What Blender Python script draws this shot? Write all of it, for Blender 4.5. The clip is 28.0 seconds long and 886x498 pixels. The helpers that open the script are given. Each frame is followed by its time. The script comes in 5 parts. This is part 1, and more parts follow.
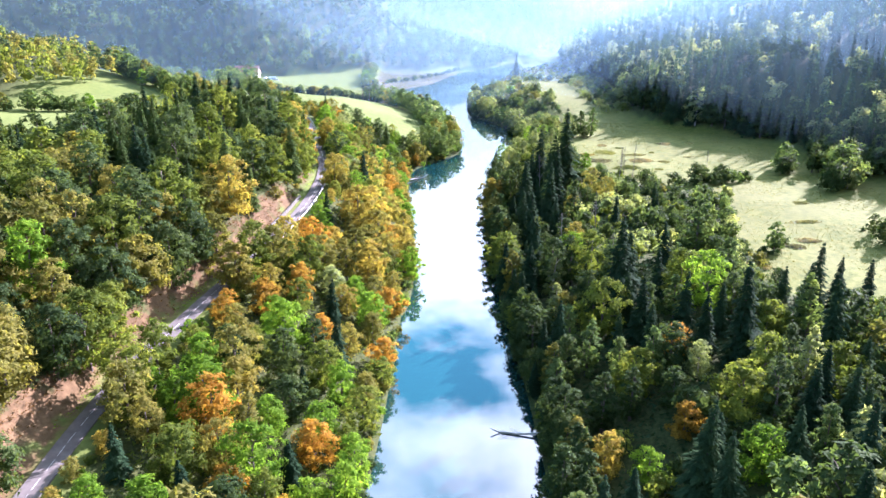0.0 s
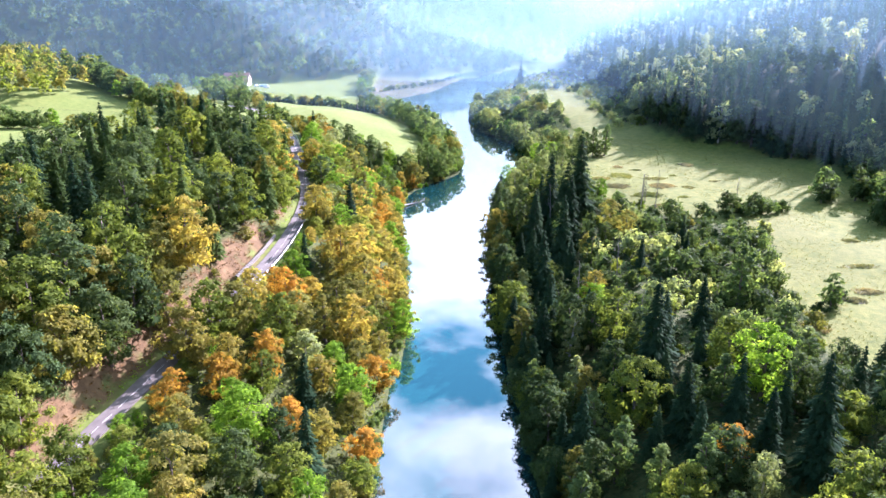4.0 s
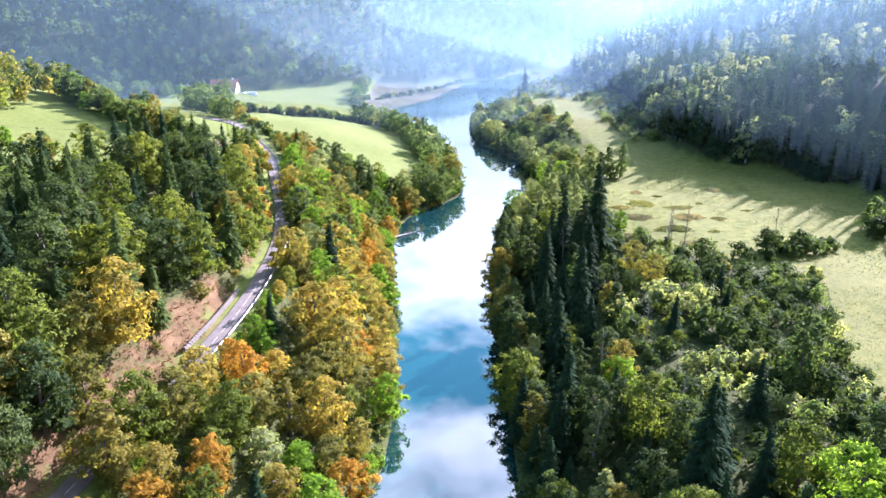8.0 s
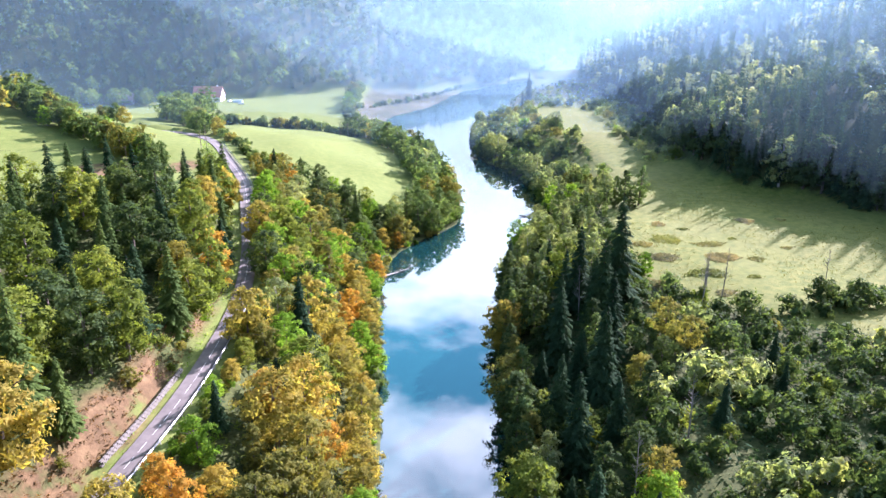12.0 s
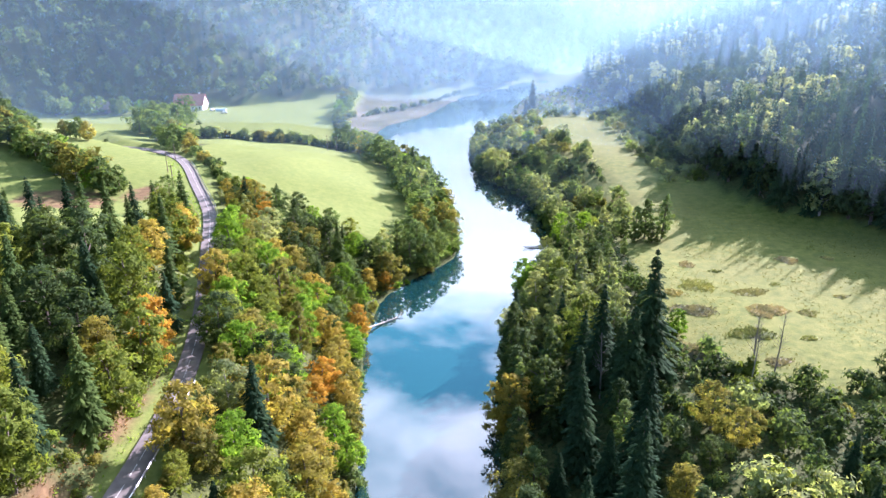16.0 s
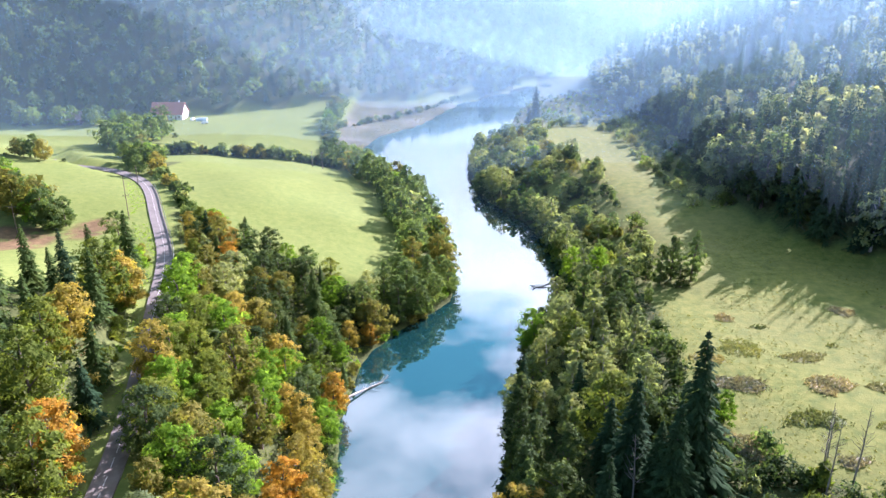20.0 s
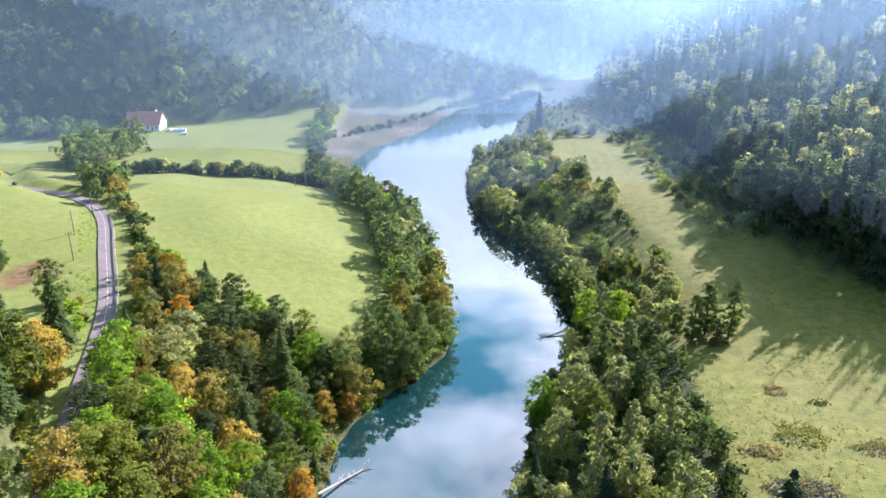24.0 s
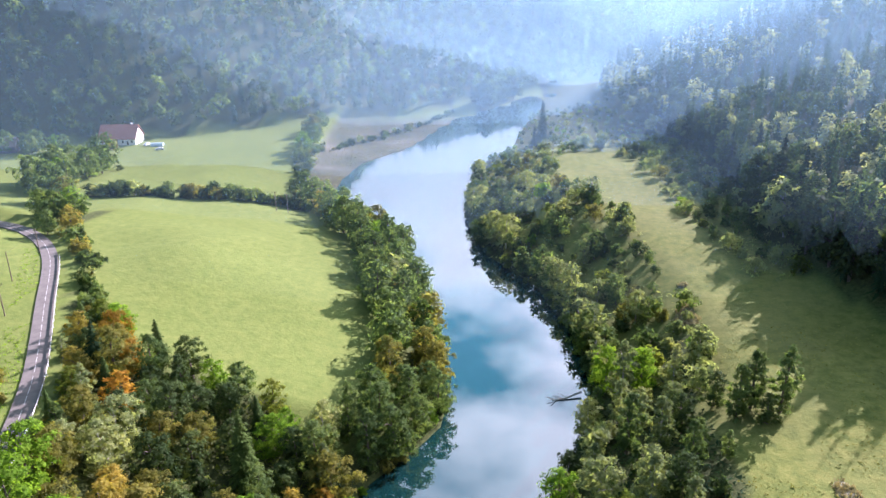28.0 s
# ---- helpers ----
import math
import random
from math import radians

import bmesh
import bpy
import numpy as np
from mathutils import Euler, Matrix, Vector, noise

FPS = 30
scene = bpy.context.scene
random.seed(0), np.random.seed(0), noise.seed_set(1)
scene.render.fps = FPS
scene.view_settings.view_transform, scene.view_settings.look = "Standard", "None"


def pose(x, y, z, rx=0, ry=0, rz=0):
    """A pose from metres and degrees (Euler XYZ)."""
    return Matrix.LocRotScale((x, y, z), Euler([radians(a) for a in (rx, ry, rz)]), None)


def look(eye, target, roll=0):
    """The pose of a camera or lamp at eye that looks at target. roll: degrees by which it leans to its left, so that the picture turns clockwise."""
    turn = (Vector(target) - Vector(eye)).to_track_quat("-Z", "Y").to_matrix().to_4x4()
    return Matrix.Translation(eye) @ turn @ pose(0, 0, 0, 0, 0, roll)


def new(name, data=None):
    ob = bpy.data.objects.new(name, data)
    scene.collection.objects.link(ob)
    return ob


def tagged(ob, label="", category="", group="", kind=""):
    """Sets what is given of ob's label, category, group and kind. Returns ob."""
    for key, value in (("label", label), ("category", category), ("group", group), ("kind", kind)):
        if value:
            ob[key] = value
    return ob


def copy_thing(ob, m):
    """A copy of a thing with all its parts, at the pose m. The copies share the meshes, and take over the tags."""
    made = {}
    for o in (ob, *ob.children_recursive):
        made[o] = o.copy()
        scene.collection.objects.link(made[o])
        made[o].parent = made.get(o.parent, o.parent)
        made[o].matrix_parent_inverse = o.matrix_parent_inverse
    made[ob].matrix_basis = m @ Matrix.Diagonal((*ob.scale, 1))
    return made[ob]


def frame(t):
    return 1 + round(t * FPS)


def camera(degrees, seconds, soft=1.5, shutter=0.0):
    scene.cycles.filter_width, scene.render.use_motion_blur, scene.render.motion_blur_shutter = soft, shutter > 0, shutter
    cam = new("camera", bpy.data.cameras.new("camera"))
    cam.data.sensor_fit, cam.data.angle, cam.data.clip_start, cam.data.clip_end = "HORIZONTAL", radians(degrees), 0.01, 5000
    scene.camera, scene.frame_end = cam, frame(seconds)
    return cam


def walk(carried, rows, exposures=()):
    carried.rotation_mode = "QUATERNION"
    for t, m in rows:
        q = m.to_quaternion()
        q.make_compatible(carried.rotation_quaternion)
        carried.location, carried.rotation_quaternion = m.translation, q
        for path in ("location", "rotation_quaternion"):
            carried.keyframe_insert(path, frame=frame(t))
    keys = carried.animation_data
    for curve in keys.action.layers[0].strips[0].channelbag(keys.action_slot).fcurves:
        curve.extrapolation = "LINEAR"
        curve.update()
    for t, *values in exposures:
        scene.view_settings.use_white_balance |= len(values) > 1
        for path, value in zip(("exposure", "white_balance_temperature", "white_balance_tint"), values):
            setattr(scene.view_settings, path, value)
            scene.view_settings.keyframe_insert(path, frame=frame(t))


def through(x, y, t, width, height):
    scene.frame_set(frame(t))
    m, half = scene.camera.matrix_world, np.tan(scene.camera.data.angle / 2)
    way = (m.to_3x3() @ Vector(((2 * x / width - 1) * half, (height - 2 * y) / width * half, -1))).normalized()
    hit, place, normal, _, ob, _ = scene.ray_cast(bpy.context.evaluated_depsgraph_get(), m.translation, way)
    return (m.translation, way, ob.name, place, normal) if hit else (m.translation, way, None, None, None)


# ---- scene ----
cam = camera(60.0, 28.0)
ROWS = [  # seconds, x, y, z, yaw, pitch, roll
    (0.0, 0.00, 0.00, 92.82, 0.000, -19.841, 0.000),
    (1.0, 0.30, 9.28, 93.14, 0.042, -19.829, -0.007),
    (2.0, 0.62, 18.66, 93.45, 0.082, -19.823, -0.012),
    (3.0, 0.95, 28.13, 93.75, 0.118, -19.821, -0.015),
    (4.0, 1.29, 37.67, 94.04, 0.152, -19.824, -0.015),
    (5.0, 1.65, 47.28, 94.32, 0.183, -19.832, -0.014),
    (6.0, 2.02, 56.95, 94.60, 0.211, -19.844, -0.009),
    (7.0, 2.39, 66.66, 94.86, 0.235, -19.861, -0.003),
    (8.0, 2.78, 76.40, 95.12, 0.257, -19.881, 0.007),
    (9.0, 3.17, 86.16, 95.37, 0.275, -19.905, 0.019),
    (10.0, 3.57, 95.93, 95.61, 0.290, -19.933, 0.035),
    (11.0, 3.97, 105.69, 95.84, 0.302, -19.964, 0.053),
    (12.0, 4.37, 115.44, 96.07, 0.310, -19.998, 0.074),
    (13.0, 4.77, 125.16, 96.28, 0.316, -20.035, 0.099),
    (14.0, 5.18, 134.85, 96.49, 0.317, -20.074, 0.127),
    (15.0, 5.58, 144.48, 96.69, 0.316, -20.117, 0.158),
    (16.0, 5.98, 154.06, 96.89, 0.311, -20.161, 0.193),
    (17.0, 6.38, 163.56, 97.07, 0.302, -20.208, 0.231),
    (18.0, 6.77, 172.98, 97.25, 0.290, -20.256, 0.273),
    (19.0, 7.15, 182.30, 97.43, 0.274, -20.307, 0.320),
    (20.0, 7.53, 191.51, 97.59, 0.254, -20.358, 0.370),
    (21.0, 7.89, 200.61, 97.75, 0.231, -20.411, 0.424),
    (22.0, 8.25, 209.58, 97.90, 0.204, -20.465, 0.482),
    (23.0, 8.59, 218.40, 98.05, 0.173, -20.520, 0.544),
    (24.0, 8.92, 227.07, 98.19, 0.138, -20.576, 0.611),
    (25.0, 9.24, 235.58, 98.32, 0.100, -20.632, 0.682),
    (26.0, 9.54, 243.91, 98.44, 0.057, -20.688, 0.758),
    (27.0, 9.82, 252.06, 98.56, 0.010, -20.745, 0.839),
    (27.9, 10.05, 259.21, 98.67, -0.035, -20.795, 0.915),
    (28.0, 10.08, 260.00, 98.68, -0.040, -20.631, 0.924),
]
walk(cam, [(t, pose(x, y, z, 90 + pitch, roll, yaw)) for t, x, y, z, yaw, pitch, roll in ROWS], [(0.0, 2.80, 5380, 44), (9.0, 2.64, 5450, 44), (19.0, 2.46, 5580, 42), (28.0, 2.10, 5680, 41)])

# ---- world, sun ----
SUN_AZ, SUN_EL = 43.0, 25.0          # degrees to the right of the valley's axis (+y), and above the horizon
world = bpy.data.worlds.new("sky")
scene.world = world
world.use_nodes = True
wn, wl = world.node_tree.nodes, world.node_tree.links
wn.clear()
sky = wn.new("ShaderNodeTexSky")
sky.sky_type, sky.sun_disc = "NISHITA", False
sky.sun_elevation, sky.sun_rotation = radians(SUN_EL), radians(SUN_AZ)
sky.air_density, sky.dust_density = 1.0, 0.3
geo = wn.new("ShaderNodeTexCoord")
sep = wn.new("ShaderNodeSeparateXYZ")
wl.new(geo.outputs["Generated"], sep.inputs[0])
# clouds lie on a flat layer: the direction divided by its height
up = wn.new("ShaderNodeMath")
up.operation = "MAXIMUM"
up.inputs[1].default_value = 0.06
wl.new(sep.outputs["Z"], up.inputs[0])
flat = wn.new("ShaderNodeCombineXYZ")
for axis in ("X", "Y"):
    div = wn.new("ShaderNodeMath")
    div.operation = "DIVIDE"
    wl.new(sep.outputs[axis], div.inputs[0])
    wl.new(up.outputs[0], div.inputs[1])
    wl.new(div.outputs[0], flat.inputs[axis])
cloud = wn.new("ShaderNodeTexNoise")
cloud.inputs["Scale"].default_value, cloud.inputs["Detail"].default_value = 3.2, 8.0
cloud.inputs["Roughness"].default_value, cloud.inputs["Distortion"].default_value = 0.60, 0.25
wl.new(flat.outputs[0], cloud.inputs["Vector"])
# a bank above the horizon, a clear gap, and a broken deck higher up; their rims wander
rim = wn.new("ShaderNodeTexNoise")
rim.inputs["Scale"].default_value, rim.inputs["Detail"].default_value = 1.3, 5.0
wl.new(flat.outputs[0], rim.inputs["Vector"])
wander = wn.new("ShaderNodeMapRange")
wander.inputs["To Min"].default_value, wander.inputs["To Max"].default_value = -0.085, 0.085
wl.new(rim.outputs["Fac"], wander.inputs["Value"])
slope = wn.new("ShaderNodeMath")
slope.operation = "MULTIPLY"
slope.inputs[1].default_value = -0.16
wl.new(sep.outputs["X"], slope.inputs[0])
tilt = wn.new("ShaderNodeMath")
wl.new(slope.outputs[0], tilt.inputs[0])
wl.new(sep.outputs["Z"], tilt.inputs[1])
height_in_sky = wn.new("ShaderNodeMath")
wl.new(tilt.outputs[0], height_in_sky.inputs[0])
wl.new(wander.outputs[0], height_in_sky.inputs[1])
deck = wn.new("ShaderNodeValToRGB")
for _ in range(3):
    deck.color_ramp.elements.new(0.5)
for e, (p, c) in zip(deck.color_ramp.elements, ((0.36, 0.52), (0.44, 0.04), (0.49, 0.04), (0.53, 0.34), (0.9, 0.16))):
    e.position, e.color = p, (c, c, c, 1)
wl.new(height_in_sky.outputs[0], deck.inputs[0])
bank = wn.new("ShaderNodeMath")
wl.new(cloud.outputs["Fac"], bank.inputs[0])
# the gap closes to the east of the valley's axis
east = wn.new("ShaderNodeMapRange")
east.interpolation_type = "SMOOTHSTEP"
east.inputs["From Min"].default_value, east.inputs["From Max"].default_value = 0.03, 0.16
east.inputs["To Max"].default_value = 0.25
wl.new(sep.outputs["X"], east.inputs["Value"])
gathered = wn.new("ShaderNodeMath")
wl.new(deck.outputs[0], gathered.inputs[0])
wl.new(east.outputs[0], gathered.inputs[1])
wl.new(gathered.outputs[0], bank.inputs[1])
cover = wn.new("ShaderNodeValToRGB")
cover.color_ramp.elements[0].position, cover.color_ramp.elements[1].position = 0.53, 0.92
wl.new(bank.outputs[0], cover.inputs[0])
# clouds are brightest towards the sun
SUN_WAY = Vector((math.sin(radians(SUN_AZ)) * math.cos(radians(SUN_EL)), math.cos(radians(SUN_AZ)) * math.cos(radians(SUN_EL)), math.sin(radians(SUN_EL))))
toward = wn.new("ShaderNodeVectorMath")
toward.operation = "DOT_PRODUCT"
toward.inputs[1].default_value = SUN_WAY
wl.new(geo.outputs["Generated"], toward.inputs[0])
glow = wn.new("ShaderNodeMapRange")
glow.interpolation_type = "SMOOTHSTEP"
glow.inputs["From Min"].default_value = 0.4
glow.inputs["From Max"].default_value = 0.9
wl.new(toward.outputs["Value"], glow.inputs["Value"])
bright = wn.new("ShaderNodeMix")
bright.data_type = "RGBA"
bright.inputs[6].default_value, bright.inputs[7].default_value = (2.4, 3.0, 3.0, 1), (13.9, 16.7, 15.5, 1)
wl.new(glow.outputs[0], bright.inputs[0])
# thin and veiled low down, full white higher up, thin again overhead
high = wn.new("ShaderNodeValToRGB")
for _ in range(3):
    high.color_ramp.elements.new(0.5)
for e, (p, c) in zip(high.color_ramp.elements, ((0.16, 0.26), (0.30, 0.58), (0.42, 0.78), (0.60, 0.64), (0.85, 0.2))):
    e.position, e.color = p, (c, c, c, 1)
wl.new(sep.outputs["Z"], high.inputs[0])
double = wn.new("ShaderNodeMath")
double.operation = "MULTIPLY"
double.inputs[1].default_value = 2.0
wl.new(high.outputs[0], double.inputs[0])
lifted = wn.new("ShaderNodeVectorMath")
lifted.operation = "SCALE"
wl.new(bright.outputs[2], lifted.inputs[0])
wl.new(double.outputs[0], lifted.inputs["Scale"])
tint = wn.new("ShaderNodeMix")
tint.data_type = "RGBA"
wl.new(lifted.outputs[0], tint.inputs[7])
wl.new(cover.outputs[0], tint.inputs[0])
clear = wn.new("ShaderNodeMix")
clear.data_type, clear.blend_type = "RGBA", "MULTIPLY"
clear.inputs[0].default_value = 1.0
clear.inputs[7].default_value = (0.66, 1.85, 1.45, 1)
wl.new(sky.outputs[0], clear.inputs[6])
wl.new(clear.outputs[2], tint.inputs[6])
bg = wn.new("ShaderNodeBackground")
bg.inputs["Strength"].default_value = 0.05
wl.new(tint.outputs[2], bg.inputs["Color"])
wout = wn.new("ShaderNodeOutputWorld")
wl.new(bg.outputs[0], wout.inputs["Surface"])

sun_data = bpy.data.lights.new("sun", "SUN")
sun_data.energy, sun_data.angle, sun_data.color = 5.0, radians(0.6), (1.0, 0.93, 0.80)
sun = new("sun", sun_data)
sun.matrix_world = look(SUN_WAY * 800, (0, 0, 0))

# ---- materials ----
def material(name):
    m = bpy.data.materials.new(name)
    m.use_nodes = True
    nodes, links = m.node_tree.nodes, m.node_tree.links
    return m, nodes, links, nodes["Principled BSDF"]


def ramp(nodes, links, source, stops):
    r = nodes.new("ShaderNodeValToRGB")
    while len(r.color_ramp.elements) < len(stops):
        r.color_ramp.elements.new(0.5)
    for e, (p, c) in zip(r.color_ramp.elements, stops):
        e.position, e.color = p, (*c, 1)
    links.new(source, r.inputs[0])
    return r.outputs[0]


def noise_of(nodes, links, scale, detail=4.0, rough=0.55, world=True, stretch=None):
    n = nodes.new("ShaderNodeTexNoise")
    n.inputs["Scale"].default_value, n.inputs["Detail"].default_value, n.inputs["Roughness"].default_value = scale, detail, rough
    if world:
        at = nodes.new("ShaderNodeNewGeometry").outputs["Position"]
    else:
        at = nodes.new("ShaderNodeTexCoord").outputs["Object"]
    if stretch:
        v = nodes.new("ShaderNodeVectorMath")
        v.operation = "MULTIPLY"
        v.inputs[1].default_value = stretch
        links.new(at, v.inputs[0])
        at = v.outputs[0]
    links.new(at, n.inputs["Vector"])
    return n.outputs["Fac"]


def mixed(nodes, links, fac, a, b, mode="MIX"):
    n = nodes.new("ShaderNodeMix")
    n.data_type, n.blend_type = "RGBA", mode
    for slot, value in ((0, fac), (6, a), (7, b)):
        if isinstance(value, (int, float)):
            n.inputs[slot].default_value = value
        elif isinstance(value, tuple):
            n.inputs[slot].default_value = (*value, 1)
        else:
            links.new(value, n.inputs[slot])
    return n.outputs[2]


def bumped(nodes, links, bsdf, height, strength, distance):
    b = nodes.new("ShaderNodeBump")
    b.inputs["Strength"].default_value, b.inputs["Distance"].default_value = strength, distance
    links.new(height, b.inputs["Height"])
    links.new(b.outputs[0], bsdf.inputs["Normal"])


def simple(name, a, b, scale=3.0, rough=0.8, metal=0.0, bump=0.02, stretch=None):
    m, nodes, links, p = material(name)
    f = noise_of(nodes, links, scale, 6.0, 0.6, False, stretch)
    links.new(ramp(nodes, links, f, [(0.3, a), (0.7, b)]), p.inputs["Base Color"])
    p.inputs["Roughness"].default_value, p.inputs["Metallic"].default_value = rough, metal
    bumped(nodes, links, p, f, 0.5, bump)
    return m


def leaf(name, dark, light, through=0.4, gloss=0.08):
    """Leaves: colour varies from tree to tree and from spray to spray; sunlight shines through them."""
    middle = tuple(0.5 * d + 0.5 * l for d, l in zip(dark, light))
    low, high = tuple(0.35 * d + 0.65 * c for d, c in zip(dark, middle)), tuple(0.35 * l + 0.65 * c for l, c in zip(light, middle))
    m, nodes, links, p = material(name)
    spray = nodes.new("ShaderNodeNewGeometry").outputs["Random Per Island"]
    tree = nodes.new("ShaderNodeObjectInfo").outputs["Random"]
    base = ramp(nodes, links, spray, [(0.0, low), (0.55, middle), (1.0, high)])
    # boughs that turn or grow fresher than the rest
    bough = ramp(nodes, links, noise_of(nodes, links, 0.28, 3.0, 0.6), [(0.30, (0.66, 0.72, 0.74)), (0.5, (1.0, 1.0, 1.0)), (0.72, (1.28, 1.15, 0.95))])
    grain = ramp(nodes, links, noise_of(nodes, links, 2.6, 3.0, 0.7), [(0.30, (0.62, 0.64, 0.62)), (0.70, (1.30, 1.28, 1.2))])
    tone = ramp(nodes, links, tree, [(0.0, (0.66, 0.70, 0.68)), (0.5, (1.0, 1.0, 1.0)), (1.0, (1.24, 1.14, 1.0))])
    colour = mixed(nodes, links, 1.0, mixed(nodes, links, 1.0, mixed(nodes, links, 1.0, base, tone, "MULTIPLY"), bough, "MULTIPLY"), grain, "MULTIPLY")
    links.new(colour, p.inputs["Base Color"])
    p.inputs["Roughness"].default_value = 0.65
    p.inputs["Specular IOR Level"].default_value = 0.25 * gloss
    t = nodes.new("ShaderNodeBsdfTranslucent")
    warm = mixed(nodes, links, 1.0, colour, (1.45, 1.48, 0.62), "MULTIPLY")
    links.new(warm, t.inputs["Color"])
    mix = nodes.new("ShaderNodeMixShader")
    mix.inputs[0].default_value = min(0.6, through + 0.1)
    links.new(p.outputs[0], mix.inputs[1])
    links.new(t.outputs[0], mix.inputs[2])
    links.new(mix.outputs[0], nodes["Material Output"].inputs["Surface"])
    return m


LEAF = {
    "green": leaf("leaf_green", (0.066, 0.098, 0.020), (0.168, 0.208, 0.042), 0.42),
    "fresh": leaf("leaf_fresh_green", (0.072, 0.150, 0.014), (0.178, 0.300, 0.032), 0.50),
    "cool": leaf("leaf_cool_green", (0.058, 0.100, 0.038), (0.148, 0.208, 0.080), 0.42),
    "olive": leaf("leaf_olive", (0.102, 0.108, 0.028), (0.228, 0.216, 0.062), 0.42),
    "yellow": leaf("leaf_yellow", (0.168, 0.144, 0.032), (0.310, 0.262, 0.066), 0.44),
    "orange": leaf("leaf_orange", (0.215, 0.124, 0.022), (0.390, 0.240, 0.044), 0.46),
    "rust": leaf("leaf_rust", (0.186, 0.102, 0.040), (0.335, 0.192, 0.072), 0.42),
    "dark": leaf("leaf_dark_green", (0.026, 0.050, 0.020), (0.076, 0.112, 0.044), 0.32),
    "silver": leaf("leaf_silver", (0.128, 0.162, 0.078), (0.285, 0.330, 0.170), 0.46),
    "pale": leaf("leaf_pale_green", (0.165, 0.195, 0.115), (0.330, 0.360, 0.220), 0.4),
    "fir": leaf("fir_needles", (0.034, 0.068, 0.020), (0.092, 0.140, 0.042), 0.35, 0.1),
    "needle": leaf("needles", (0.013, 0.032, 0.018), (0.038, 0.073, 0.038), 0.26, 0.03),
}
BARK = simple("bark", (0.05, 0.038, 0.028), (0.14, 0.11, 0.085), 2.5, 0.9, 0, 0.05, (1, 1, 0.25))
DEAD_WOOD = simple("grey_dead_wood", (0.10, 0.088, 0.076), (0.22, 0.195, 0.17), 2.0, 0.9, 0, 0.05, (1, 1, 0.3))
PALE_BARK = simple("pale_bark", (0.20, 0.18, 0.15), (0.42, 0.39, 0.34), 2.0, 0.9, 0, 0.05, (1, 1, 0.3))


def ground_material():
    m, nodes, links, p = material("ground_cover")
    def attribute(name):
        a = nodes.new("ShaderNodeAttribute")
        a.attribute_name = name
        return a.outputs["Fac"]
    fine = noise_of(nodes, links, 1.1, 8.0, 0.65)
    broad = noise_of(nodes, links, 0.045, 5.0, 0.6)
    tuft = noise_of(nodes, links, 0.35, 6.0, 0.7)
    grass = mixed(nodes, links, broad, ramp(nodes, links, fine, [(0.3, (0.060, 0.092, 0.019)), (0.7, (0.120, 0.148, 0.031))]), ramp(nodes, links, tuft, [(0.35, (0.084, 0.114, 0.025)), (0.65, (0.152, 0.166, 0.045))]))
    rough = ramp(nodes, links, tuft, [(0.32, (0.058, 0.080, 0.014)), (0.5, (0.104, 0.118, 0.023)), (0.68, (0.150, 0.150, 0.036))])
    dry = ramp(nodes, links, noise_of(nodes, links, 0.028, 5.0, 0.62), [(0.42, (0, 0, 0)), (0.66, (0.5, 0.5, 0.5))])
    rough = mixed(nodes, links, dry, rough, ramp(nodes, links, fine, [(0.3, (0.092, 0.098, 0.030)), (0.7, (0.146, 0.142, 0.050))]))
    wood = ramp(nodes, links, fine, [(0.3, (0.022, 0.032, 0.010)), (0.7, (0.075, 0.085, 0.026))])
    bare = ramp(nodes, links, tuft, [(0.3, (0.060, 0.038, 0.020)), (0.5, (0.104, 0.064, 0.032)), (0.72, (0.160, 0.104, 0.052))])
    mud = ramp(nodes, links, broad, [(0.3, (0.045, 0.052, 0.030)), (0.55, (0.080, 0.078, 0.050)), (0.7, (0.125, 0.115, 0.088))])
    c = mixed(nodes, links, attribute("rough"), grass, rough)
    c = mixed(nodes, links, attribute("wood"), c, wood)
    ragged = nodes.new("ShaderNodeMath")
    ragged.operation = "MULTIPLY"
    links.new(attribute("bare"), ragged.inputs[0])
    links.new(ramp(nodes, links, noise_of(nodes, links, 0.16, 5.0, 0.6), [(0.33, (0, 0, 0)), (0.46, (1, 1, 1))]), ragged.inputs[1])
    c = mixed(nodes, links, ragged.outputs[0], c, bare)
    c = mixed(nodes, links, attribute("mud"), c, mud)
    links.new(c, p.inputs["Base Color"])
    p.inputs["Roughness"].default_value = 0.95
    p.inputs["Specular IOR Level"].default_value = 0.1
    bumped(nodes, links, p, fine, 0.5, 0.3)
    return m


def water_material():
    m, nodes, links, p = material("river_water")
    f = noise_of(nodes, links, 0.03, 3.0, 0.5)
    links.new(ramp(nodes, links, f, [(0.3, (0.003, 0.022, 0.023)), (0.7, (0.004, 0.028, 0.028))]), p.inputs["Base Color"])
    p.inputs["Roughness"].default_value = 0.018
    p.inputs["IOR"].default_value = 2.0
    r = noise_of(nodes, links, 0.7, 4.0, 0.6, True, (1.0, 0.45, 1.0))
    bumped(nodes, links, p, r, 0.05, 0.05)
    return m


